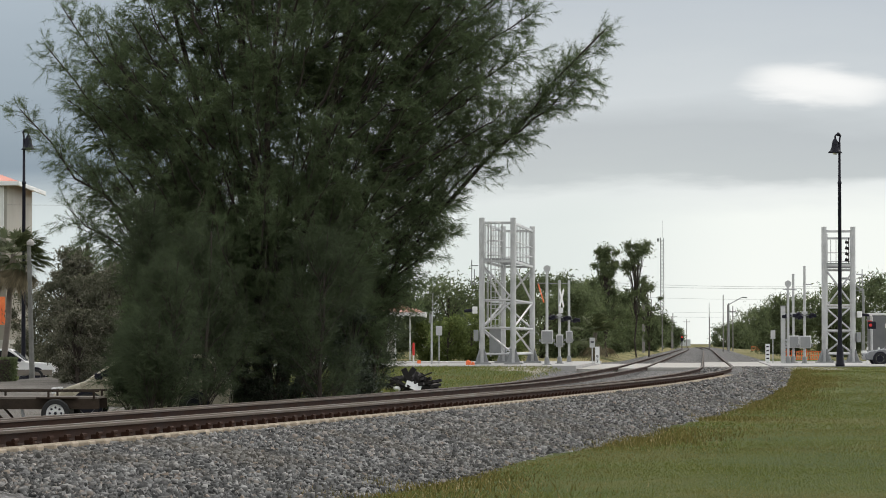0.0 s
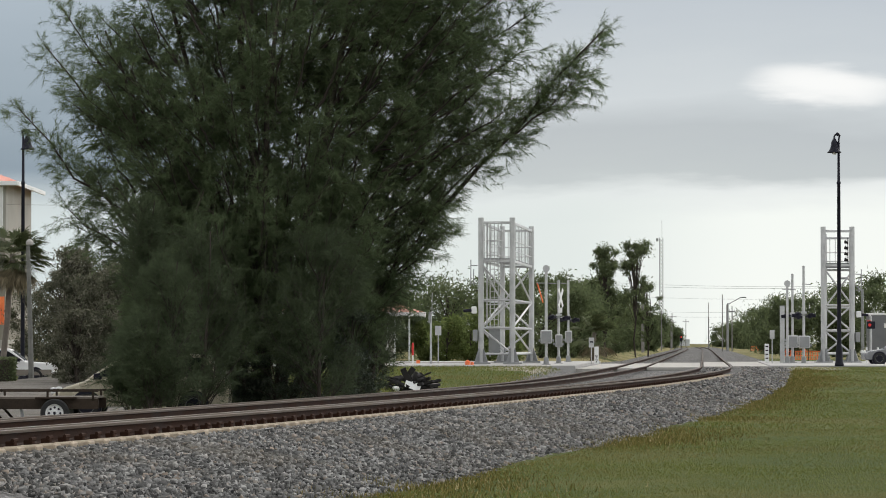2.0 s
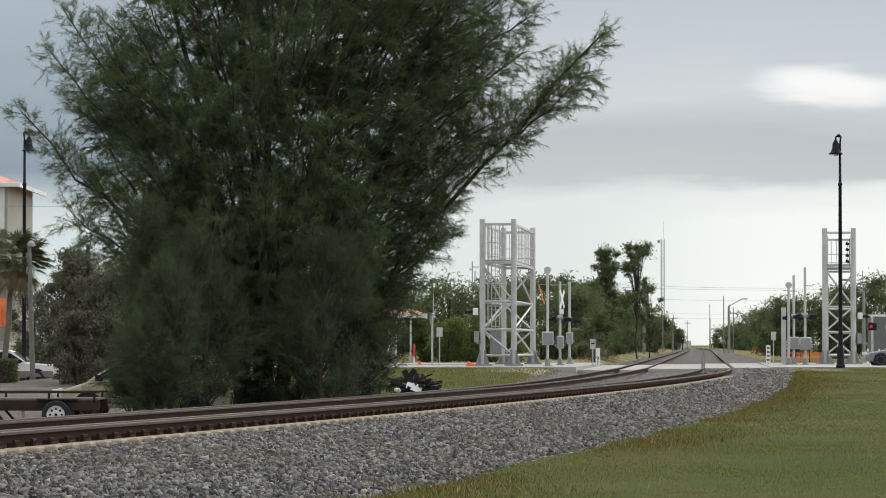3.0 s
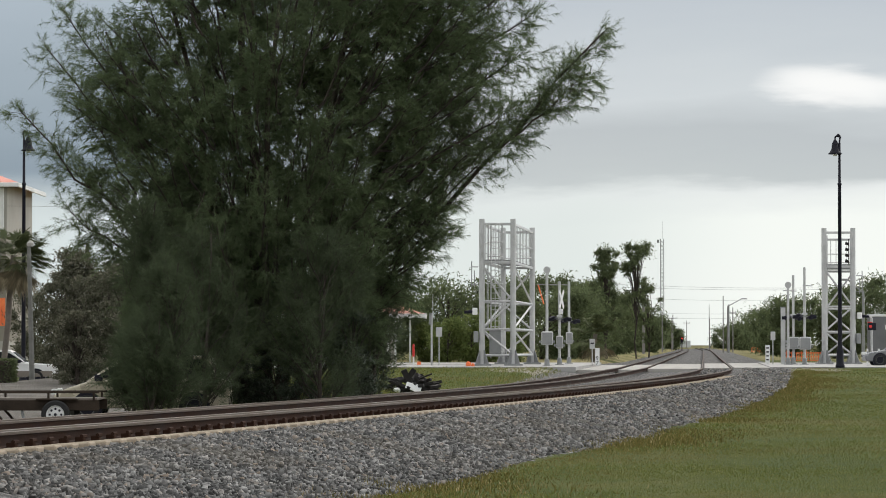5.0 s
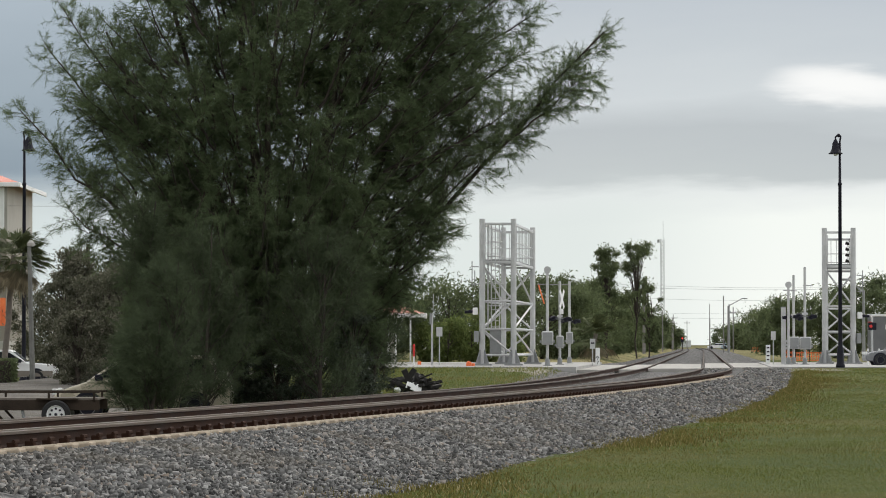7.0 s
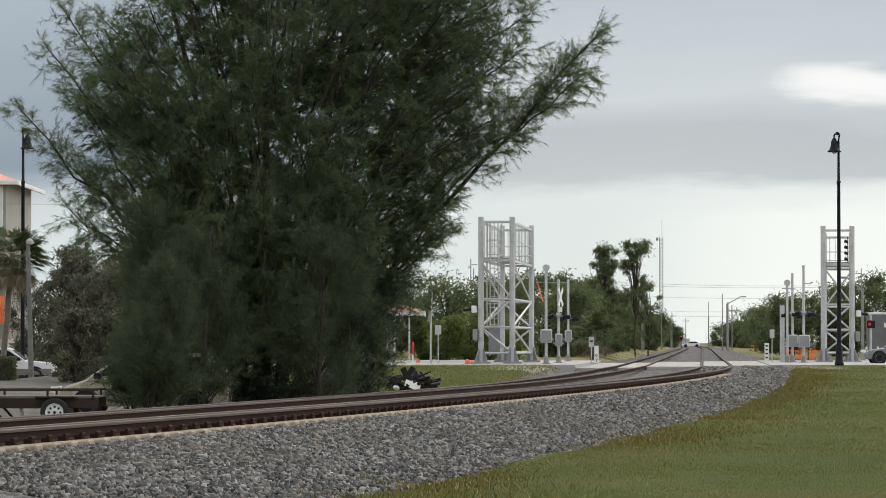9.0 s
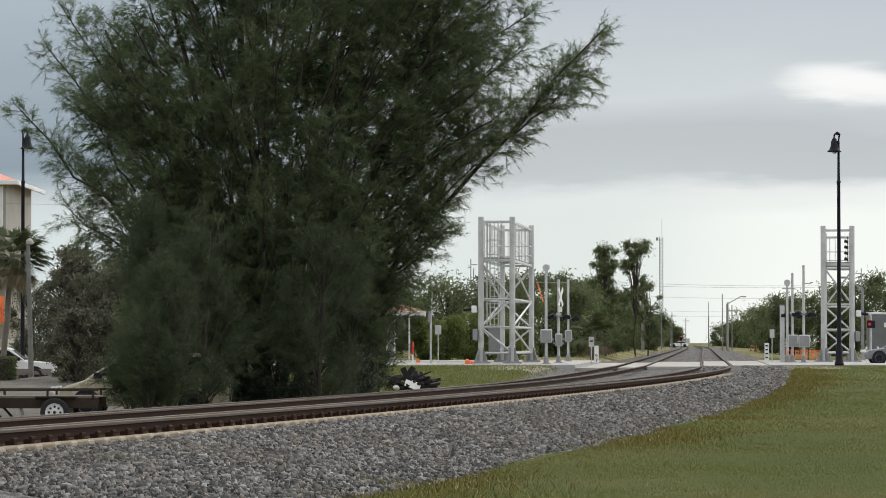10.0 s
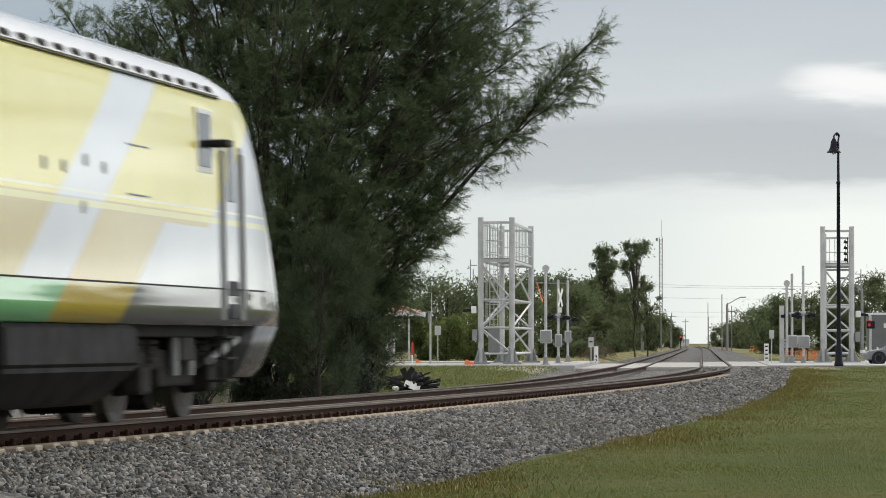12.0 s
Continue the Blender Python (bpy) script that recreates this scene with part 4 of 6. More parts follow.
for n, (x, d, k) in enumerate(((1.36, 187.5, 0.62), (1.6, 187.2, 0.45))):
    root = thing("sand_bag", "bright orange sand bag at the foot of the tower", "bag", (x, d, -0.34), group="orange sand bags")
    bm = ball(B(), (0, 0, 0.26 * k), 0.24 * k, 1.0, 0.8, 1.15, 12)
    for v in bm.verts:
        v.co += Vector((noise.noise(v.co * 6), noise.noise(v.co * 6 + Vector((5, 0, 0))), noise.noise(v.co * 7))) * 0.05
    part("bag", bm, M_ORANGE, root, smooth=True)

# kerb of the path behind the lawn
bm = box(B(), (-16, 204, -0.5), (3.2, 205.4, -0.22), 0.02)
tagged(link("pavement", bm, M_CONCRETE), "pale concrete footpath behind the lawn", "path", kind="structure")


# ---------------------------------------------------------------- heap of debris
def debris():
    root = thing("debris_heap", "heap of charred timber and black scrap beside the track", "debris", (-1.15, 127, -0.84))
    rng = random.Random(4)
    for i in range(26):
        L = rng.uniform(0.4, 1.2)
        x, y, z = rng.uniform(-0.85, 0.85), rng.uniform(-0.4, 0.4), rng.uniform(0.06, 0.36)
        m = pose(x, y, z, rng.uniform(-20, 20), rng.uniform(-25, 25), rng.uniform(-50, 50))
        part("timber", box(B(), (-L / 2, -0.06, -0.05), (L / 2, 0.06, 0.05), 0.01, m), M_CHAR, root)
    for i in range(7):
        bm = ball(B(), (rng.uniform(-0.5, 0.4), rng.uniform(-0.2, 0.2), rng.uniform(0.25, 0.55)), rng.uniform(0.14, 0.26), 1.2, 0.9, 0.8, 8)
        for v in bm.verts:
            v.co += Vector((noise.noise(v.co * 5), noise.noise(v.co * 5 + Vector((3, 1, 0))), noise.noise(v.co * 6))) * 0.16
        part("scrap", bm, M_CHAR, root)
    for m in (pose(-0.15, -0.55, 0.55, 0, -25, 10), pose(-0.05, -0.5, 0.6, 0, 35, 0)):
        part("timber", box(B(), (-0.1, -0.06, -0.3), (0.1, 0.06, 0.3), 0.01, m), M_CHAR, root)
    for a, b in (((-1.0, -0.3, 0.55), (-0.3, -0.3, 0.4)), ((0.2, -0.3, 0.45), (0.75, -0.35, 0.68))):
        part("rod", rod(B(), a, b, 0.03, n=6), M_CHAR, root)
    bm = box(B(), (-0.3, -0.01, -0.16), (0.28, 0.01, 0.16), 0.004, pose(0.1, -0.62, 0.2, -30, 22, 8))
    part("board", bm, M_WHITE, root, "torn white board")
    bm = ball(B(), (-0.5, -0.6, 0.1), 0.1, 1.2, 0.7, 0.9, 8)
    for v in bm.verts:
        v.co += Vector((noise.noise(v.co * 9), 0, noise.noise(v.co * 9 + Vector((4, 0, 0))))) * 0.06
    part("plastic_bag", bm, M_WHITE, root, "crumpled white plastic bag")


M_CHAR = worn("charred_wood", C(0.006, 0.006, 0.006), C(0.022, 0.018, 0.016), 6, 0.8, 0, 0.5)
debris()


# ---------------------------------------------------------------- vehicles
def prism(bm, pts, w, bevel=0.05):
    """A side outline (x, z) drawn out to a width, its edges rounded."""
    a = [bm.verts.new((x, -w / 2, z)) for x, z in pts]
    b = [bm.verts.new((x, w / 2, z)) for x, z in pts]
    n = len(pts)
    bm.faces.new(a)
    bm.faces.new(list(reversed(b)))
    for i in range(n):
        bm.faces.new((a[i], b[i], b[(i + 1) % n], a[(i + 1) % n]))
    bmesh.ops.recalc_face_normals(bm, faces=bm.faces)
    if bevel:
        bmesh.ops.bevel(bm, geom=list(bm.edges), offset=bevel, segments=3, affect="EDGES", profile=0.6, clamp_overlap=True)
    return bm


def road_wheel(root, x, y, r, rim=None, spokes=8):
    s = -1 if y < 0 else 1
    m = Matrix.Translation((x, y, r)) @ Matrix.Rotation(s * math.pi / -2, 4, "X")
    bm = lathe(B(), [(r * 0.62, -0.1), (r * 0.93, -0.1), (r, -0.07), (r, 0.07), (r * 0.93, 0.1), (r * 0.66, 0.1), (r * 0.62, 0.08)], 28, m, caps=False)
    w = part("wheel", bm, M_RUBBER, root)
    bm = lathe(B(), [(0.02, 0.06), (r * 0.18, 0.07), (r * 0.2, 0.04), (r * 0.55, 0.03), (r * 0.62, 0.09), (r * 0.64, 0.09), (r * 0.64, -0.05), (0.02, -0.05)], 24, m)
    rimp = part("rim", bm, rim or M_STEEL, w)
    bm = B()
    for i in range(spokes):
        q = m @ Matrix.Rotation(2 * math.pi * i / spokes, 4, "Z") @ Matrix.Translation((r * 0.4, 0, 0.034))
        bmesh.ops.create_cone(bm, cap_ends=True, segments=8, radius1=r * 0.085, radius2=r * 0.085, depth=0.02, matrix=q)
    bmesh.ops.create_cone(bm, cap_ends=True, segments=10, radius1=r * 0.12, radius2=r * 0.1, depth=0.06, matrix=m @ Matrix.Translation((0, 0, 0.07)))
    part("rim_hole", bm, M_BLACK, rimp)


def car(name, label, at, rz, lower, glass, length, width, paint, wheels, r, cladding=None, group="parked vehicles"):
    root = thing(name, label, "vehicle", at, rz, group=group)
    part("body", prism(B(), lower, width, 0.06), paint, root, smooth=False)
    part("cabin", prism(B(), glass, width * 0.86, 0.05), paint, root)
    gx = [p[0] for p in glass]
    gz = [p[1] for p in glass]
    cx, cz = (min(gx) + max(gx)) / 2, (min(gz) + max(gz)) / 2
    inner = [(cx + (x - cx) * 0.9, cz + (z - cz) * 0.74 - 0.01) for x, z in glass]
    for s in (-1, 1):
        bm = prism(B(), inner, 0.012, 0)
        bmesh.ops.translate(bm, verts=bm.verts, vec=(0, s * (width * 0.43 + 0.004), 0))
        pane = part("side_window", bm, M_GLASS, root)
        part("window_pillar", box(B(), (cx - 0.04, s * (width * 0.43 + 0.004) - 0.012, min(gz)), (cx + 0.04, s * (width * 0.43 + 0.004) + 0.012, max(gz) - 0.02), 0.004), paint, pane)
        part("mirror", box(B(), (max(gx) - 0.45, s * (width / 2 + 0.02), min(gz) + 0.02), (max(gx) - 0.25, s * (width / 2 + 0.2), min(gz) + 0.18), 0.03), M_BLACK, root)
        part("door_handle", box(B(), (cx - 0.35, s * width / 2 - 0.01, min(gz) - 0.14), (cx - 0.15, s * width / 2 + 0.025, min(gz) - 0.1), 0.008), M_BLACK, root)
        if cladding:
            part("cladding", box(B(), (lower[0][0] + 0.05, s * width / 2 - 0.015, lower[0][1] + 0.02), (max(p[0] for p in lower) - 0.1, s * width / 2 + 0.012, lower[0][1] + 0.3), 0.01), cladding, root, "grey-brown lower body cladding")
        for x in wheels:
            bm = rod(B(), (x, s * (width / 2 - 0.2), r), (x, s * (width / 2 + 0.014), r), r * 1.22, n=24)
            part("wheel_arch", bm, M_BLACK, root)
            road_wheel(root, x, s * (width / 2 - 0.07), r, M_STEEL_D)
        part("headlight", box(B(), (max(p[0] for p in lower) - 0.12, s * width * 0.36 - 0.16, 0.62), (max(p[0] for p in lower) + 0.01, s * width * 0.36 + 0.16, 0.78), 0.03), M_WHITE, root)
    # windscreen
    top = max(range(len(glass)), key=lambda i: glass[i][0] + glass[i][1] * 0.01)
    (x0, z0), (x1, z1) = glass[top], glass[top - 1]
    bm = B()
    n = Vector((z1 - z0, 0, x0 - x1)).normalized()
    if n.x < 0:
        n = -n
    a, b = Vector((x0, 0, z0)), Vector((x1, 0, z1))
    q = []
    for t, wv in ((0.1, 0.38), (0.92, 0.34)):
        c = a.lerp(b, t) + n * 0.012
        q += [bm.verts.new(c + Vector((0, -width * wv, 0))), bm.verts.new(c + Vector((0, width * wv, 0)))]
    bm.faces.new((q[0], q[1], q[3], q[2]))
    ext = bmesh.ops.extrude_face_region(bm, geom=list(bm.faces))
    bmesh.ops.translate(bm, verts=[v for v in ext["geom"] if isinstance(v, bmesh.types.BMVert)], vec=n * -0.02)
    part("windscreen", bm, M_GLASS, root)
    return root


M_TAUPE = worn("taupe_cladding", C(0.16, 0.14, 0.115), C(0.22, 0.195, 0.16), 3, 0.6)
M_GOLD = worn("pale_gold_paint", C(0.4, 0.36, 0.26), C(0.52, 0.47, 0.36), 1.5, 0.3, 0.3, 0.03, spec=0.6)
M_SILVER = worn("silver_car_paint", C(0.17, 0.175, 0.185), C(0.24, 0.245, 0.255), 1.5, 0.28, 0.4, 0.03)
car("pickup_truck", "white extended-cab utility vehicle with taupe lower cladding", (-20.75, 167, -1.06), 0,
    [(-2.3, 0.4), (2.25, 0.4), (2.33, 0.55), (2.3, 0.9), (2.1, 1.0), (0.85, 1.08), (-2.25, 1.08), (-2.33, 0.9)],
    [(-2.2, 1.06), (-2.05, 1.68), (0.0, 1.7), (0.25, 1.64), (1.0, 1.06)], 4.6, 1.8, M_WHITE, (-1.5, 1.45), 0.37, M_TAUPE)
car("car", "pale gold car parked behind the trailer", (-7.6, 89, -1.0), 180,
    [(-2.2, 0.3), (2.15, 0.3), (2.25, 0.45), (2.2, 0.6), (1.9, 0.78), (1.25, 1.0), (-2.1, 1.02), (-2.25, 0.8)],
    [(-2.0, 1.0), (-1.7, 1.6), (-0.2, 1.66), (0.5, 1.56), (1.4, 0.96)], 4.5, 1.75, M_GOLD, (-1.35, 1.35), 0.32)
car("car", "silver saloon car waiting at the crossing", (25.75, 196, -0.3), 180,
    [(-2.2, 0.25), (2.15, 0.25), (2.25, 0.45), (2.2, 0.62), (1.9, 0.75), (0.9, 0.9), (-2.1, 0.92), (-2.25, 0.7)],
    [(-1.9, 0.9), (-1.3, 1.38), (-0.1, 1.42), (0.2, 1.36), (1.05, 0.9)], 4.5, 1.75, M_SILVER, (-1.35, 1.4), 0.33)
blue_car = car("car", "blue-grey car crossing the far end of the line", (60.8, 860, -0.3), 0,
    [(-2.2, 0.25), (2.2, 0.25), (2.25, 0.7), (0.9, 0.9), (-2.2, 0.9)], [(-1.9, 0.9), (-1.3, 1.4), (0.1, 1.42), (1.0, 0.9)], 4.5, 1.8, worn("pale_blue_paint", C(0.3, 0.38, 0.45), C(0.42, 0.5, 0.57), 1.0, 0.3), (-1.35, 1.4), 0.33)


white_car = car("car", "white car crossing the far end of the line", (61.6, 866, -0.3), 180,
    [(-2.2, 0.25), (2.2, 0.25), (2.25, 0.7), (0.9, 0.9), (-2.2, 0.9)], [(-1.9, 0.9), (-1.3, 1.4), (0.1, 1.42), (1.0, 0.9)], 4.5, 1.8, M_WHITE, (-1.35, 1.4), 0.33)


def trailer():
    root = thing("flatbed_trailer", "rusty flatbed utility trailer with a low side rail", "trailer", (-10.6, 82, -1.05))
    rust = worn("rusty_trailer_paint", C(0.022, 0.017, 0.013), C(0.06, 0.045, 0.034), 3, 0.85, 0.0, 0.3, spec=0.1)
    wood = worn("weathered_deck_boards", C(0.14, 0.12, 0.1), C(0.24, 0.21, 0.175), 2, 0.9, 0, 0.4)
    for i in range(9):
        y = -0.9 + i * 0.2
        part("deck_board", box(B(), (-5.0, y, 0.66), (2.6, y + 0.185, 0.705), 0.004), wood, root)
    for y in (-0.98, 0.92):
        part("side_beam", box(B(), (-5.0, y, 0.42), (2.65, y + 0.06, 0.66), 0.008), rust, root)
        part("side_rail", box(B(), (-5.0, y, 0.82), (2.65, y + 0.05, 0.86), 0.006), rust, root)
        for x in (-4.0, -2.4, -0.1, 0.22, 1.45, 2.5):
            part("rail_post", box(B(), (x, y, 0.6), (x + 0.05, y + 0.05, 0.84), 0.004), rust, root)
        part("brace", rod(B(), (0.0, y, 0.66), (0.5, y, 0.1), 0.03, n=6), rust, root)
        road_wheel(root, 1.66, y - 0.13 if y < 0 else y + 0.18, 0.33, M_WHITE)
        part("mudguard", box(B(), (1.2, y - 0.12, 0.66), (2.15, y + 0.1, 0.7), 0.01), rust, root)
    for x in (-3.5, -1.5, 0.4, 2.4):
        part("cross_member", box(B(), (x, -0.95, 0.45), (x + 0.08, 0.95, 0.6), 0.006), rust, root)
    part("jack_stand", rod(B(), (0.95, -0.9, 0.0), (0.85, -0.9, 0.45), 0.035, n=8), M_STEEL_D, root)


trailer()


def box_truck():
    root = thing("box_truck", "grey box trailer with a white roof edge behind the crossing", "truck", (28.6, 235, -0.3))
    part("cargo_box", box(B(), (0.0, -1.2, 0.55), (7.5, 1.2, 3.05), 0.03), worn("grey_panel", C(0.12, 0.122, 0.13), C(0.17, 0.172, 0.18), 1.0, 0.5), root)
    part("roof_edge", box(B(), (-0.05, -1.24, 3.05), (7.55, 1.24, 3.2), 0.03), M_WHITE, root)
    part("corner_post", box(B(), (-0.06, -1.25, 0.5), (0.03, -1.15, 3.05), 0.01), M_WHITE, root)
    part("sign_plate", box(B(), (0.9, -1.23, 2.2), (1.4, -1.2, 2.5), 0.004), M_WHITE, root)
    for x in (1.2, 5.8):
        for y in (-1.1, 1.1):
            road_wheel(root, x, y, 0.4)


box_truck()

root = thing("pedestrian_signal", "signal post with a red lens and white stripes", "traffic signal", (24.85, 203, -0.3))
part("post", rod(B(), (0, 0, 0), (0, 0, 2.75), 0.06, n=10), M_STEEL, root)
hd = part("signal_head", box(B(), (-0.24, -0.2, 2.02), (0.24, 0.05, 2.46), 0.05), M_BLACK, root)
part("red_lens", rod(B(), (-0.1, -0.23, 2.24), (-0.1, -0.19, 2.24), 0.09, n=16), M_RED, hd)
part("cap", box(B(), (-0.26, -0.22, 2.46), (0.0, 0.05, 2.5), 0.01), M_RED, hd)
for x in (-0.3, 0.35):
    root = thing("bollard", "white reflective road bollard", "bollard", (24.65 + x, 201, -0.3), group="white bollards")
    part("bollard_post", rod(B(), (0, 0, 0), (0, 0, 0.95), 0.055, 0.05, n=10), M_WHITE, root)
    part("band", rod(B(), (0, 0, 0.7), (0, 0, 0.8), 0.058, n=10), M_STEEL_D, root)


# ---------------------------------------------------------------- orange site fence
def site_fence(x0, x1, d, h):
    root = thing("site_fence", "bright orange plastic mesh site fence beyond the crossing", "fence", (x0, d, -0.32), group="orange site fences")
    n = int((x1 - x0) / 1.3) + 1
    for i in range(n + 1):
        x = (x1 - x0) * i / n
        part("stake", rod(B(), (x, 0, 0), (x, 0, h + 0.15), 0.03, n=6), M_DARK, root)
    bm = B()
    m = int((x1 - x0) / 0.16)
    for i in range(m):
        x = (x1 - x0) * i / m
        sag = 0.08 * math.sin(i * 0.8) + 0.05 * math.sin(i * 0.23)
        box(bm, (x, -0.01, 0.08), (x + 0.06, 0.01, h - 0.05 + sag))
    for z in (0.1, 0.35, 0.6, h - 0.12):
        box(bm, (0, -0.012, z), (x1 - x0, 0.012, z + 0.05))
    part("mesh", bm, M_ORANGE, root)


site_fence(23.0, 25.8, 238, 0.75)
site_fence(44.0, 45.6, 500, 0.8)


# ---------------------------------------------------------------- houses
M_STUCCO = worn("beige_stucco", C(0.2, 0.185, 0.15), C(0.27, 0.25, 0.205), 0.6, 0.9, 0, 0.2)
M_STUCCO_L = worn("cream_stucco", C(0.3, 0.29, 0.255), C(0.4, 0.385, 0.345), 0.6, 0.9, 0, 0.2)
M_ROOF = worn("coral_metal_roof", C(0.55, 0.19, 0.13), C(0.66, 0.27, 0.2), 0.8, 0.45, 0.1, 0.1)


def hip_roof(root, x0, x1, y0, y1, z, rise, over=0.9):
    a, b, c, d = x0 - over, x1 + over, y0 - over, y1 + over
    h = min(b - a, d - c) / 2
    bm = B()
    base = [bm.verts.new(v) for v in ((a, c, z), (b, c, z), (b, d, z), (a, d, z))]
    if b - a > d - c:
        r = [bm.verts.new((a + h, (c + d) / 2, z + rise)), bm.verts.new((b - h, (c + d) / 2, z + rise))]
        bm.faces.new((base[0], base[1], r[1], r[0])), bm.faces.new((base[1], base[2], r[1]))
        bm.faces.new((base[2], base[3], r[0], r[1])), bm.faces.new((base[3], base[0], r[0]))
    else:
        r = [bm.verts.new(((a + b) / 2, c + h, z + rise)), bm.verts.new(((a + b) / 2, d - h, z + rise))]
        bm.faces.new((base[0], base[1], r[0])), bm.faces.new((base[1], base[2], r[1], r[0]))
        bm.faces.new((base[2], base[3], r[1])), bm.faces.new((base[3], base[0], r[0], r[1]))
    bm.faces.new(list(reversed(base)))
    roof = part("roof", bm, M_ROOF, root)
    n = int((b - a) / 0.6)
    for i in range(1, n):
        x = a + (b - a) * i / n
        t = min(1.0, min(x - a, b - x) / h)
        part("roof_seam", rod(B(), (x, c, z + 0.03), (x, c + h * t, z + 0.03 + rise * t), 0.025, n=4), M_ROOF, roof)
    part("fascia", box(B(), (a, c - 0.04, z - 0.28), (b, c + 0.1, z), 0.02), M_WHITE, roof)
    part("fascia", box(B(), (b - 0.1, c + 0.12, z - 0.28), (b + 0.04, d, z), 0.02), M_WHITE, roof)


def tall_house():
    root = thing("house", "three-storey beige stucco building with a coral metal roof", "building", (-36.9, 230, -1.1))
    x1, y1, h = 8.2, 14.0, 12.6
    part("wall", box(B(), (-8, 0, 0), (x1, y1, h - 3.4), 0.03), M_STUCCO, root)
    part("upper_wall", box(B(), (-8.05, -0.05, h - 3.4), (x1 + 0.05, y1, h), 0.03), M_STUCCO_L, root)
    part("string_course", box(B(), (-8.1, -0.15, 3.6), (x1 + 0.15, y1, 3.95), 0.03), M_STUCCO_L, root)
    part("plinth", box(B(), (-8.08, -0.1, 0), (x1 + 0.1, y1, 2.2), 0.03), M_STUCCO_L, root)
    for x in (x1 - 0.65, x1 - 1.9):
        part("bracket", box(B(), (x, -0.18, h - 3.3), (x + 0.5, -0.02, h - 0.3), 0.04), M_WHITE, root)
    for zz in (5.1, 8.4 - 0.25):
        for xx in (6.4, 3.4, 0.4):
            fr = part("window", box(B(), (xx - 0.75, -0.12, zz - 0.9), (xx + 0.75, 0.06, zz + 1.0), 0.02), M_WHITE, root)
            part("pane", box(B(), (xx - 0.65, -0.14, zz - 0.8), (xx + 0.65, -0.1, zz + 0.9), 0.005), M_GLASS, fr)
            part("mullion", box(B(), (xx - 0.03, -0.16, zz - 0.8), (xx + 0.03, -0.13, zz + 0.9), 0.005), M_WHITE, fr)
    hip_roof(root, -8, x1, 0, y1, h, 2.9)


def low_house():
    root = thing("house", "low pale house with a coral metal roof and porch", "building", (-9.0, 240, -0.3))
    part("wall", box(B(), (-2, 1.5, 0), (5.6, 9, 3.2), 0.03), M_STUCCO_L, root)
    win = part("window", box(B(), (2.0, 1.42, 0.9), (3.2, 1.56, 2.1), 0.02), M_WHITE, root)
    part("pane", box(B(), (2.08, 1.4, 0.98), (3.12, 1.44, 2.02), 0.005), M_GLASS, win)
    for x in (5.25, 5.75, 6.75):
        part("porch_post", rod(B(), (x, -0.3, 0), (x, -0.3, 3.25), 0.06, n=8), M_WHITE, root)
    hip_roof(root, -2, 7.0, -0.2, 9, 3.3, 1.7, 0.8)


tall_house()
low_house()
root = thing("shed", "long low white shed behind the shrubs", "building", (1.0, 325, -0.3))
part("wall", box(B(), (-3, 0, 0), (1.4, 4, 2.5), 0.02), M_WHITE, root)
part("roof", prism(B(), [(-3.2, 2.5), (1.6, 2.5), (1.4, 2.72), (-3.0, 2.72)], 5, 0.02), M_STEEL, root)


# ---------------------------------------------------------------- plants on the left
def palm(at, h, n, seed, label):
    root = thing("palm_tree", label, "palm", at)
    rng = random.Random(seed)
    rs = np.random.RandomState(seed)
    wv, wf = [], []
    tube_path(wv, wf, bend(Vector((0, 0, 0)), Vector((0.12 * h ** 0.8, 0, h)), 0, rng, 7, 0.006), 0.15, 0.13, 10)
    raw("trunk", wv, wf, worn("palm_trunk", C(0.1, 0.085, 0.07), C(0.2, 0.175, 0.15), 4, 0.95, 0, 0.8), root, True)
    green = isle("palm_leaf", C(0.05, 0.065, 0.025), C(0.09, 0.11, 0.045), C(0.14, 0.155, 0.075), translucent=0.25)
    straw = isle("dead_palm_leaf", C(0.12, 0.1, 0.06), C(0.2, 0.165, 0.1), C(0.28, 0.235, 0.15), translucent=0.1)
    for i in range(n):
        dead = i % 4 == 0
        a = rng.uniform(0, 2 * math.pi)
        el = rng.uniform(-1.2, -0.6) if dead else rng.uniform(-0.4, 1.2)
        d = Vector((math.cos(a) * math.cos(el), math.sin(a) * math.cos(el), math.sin(el)))
        s = Vector((0.12 * h ** 0.8, 0, h - 0.1))
        c = s + d * rng.uniform(0.55, 1.25)
        c.z -= 0.12
        q = []
        side = d.cross(Vector((0, 0, 1))).normalized()
        stem = np.array([s - side * 0.015, s + side * 0.015, c + side * 0.01, c - side * 0.01])
        q.append(stem)
        for k in range(34):
            t = (k / 33 - 0.5) * 2.6
            dd = (d * math.cos(t) + side * math.sin(t)).normalized()
            L = rng.uniform(0.7, 1.15)
            tip = c + dd * L + Vector((0, 0, -0.28 * L))
            mid = c + dd * L * 0.55
            w = side * 0.028 + Vector((0, 0, 0.012))
            q.append(np.array([c, mid + w, tip, mid - w]))
        blades("frond", np.concatenate(q), straw if dead else green, root)


palm((-20.75, 165, -1.0), 6.1, 70, 21, "sabal palm with green and dead hanging fronds")
palm((9.9, 232, -0.3), 1.9, 26, 23, "short bushy palm beside the dry grass")


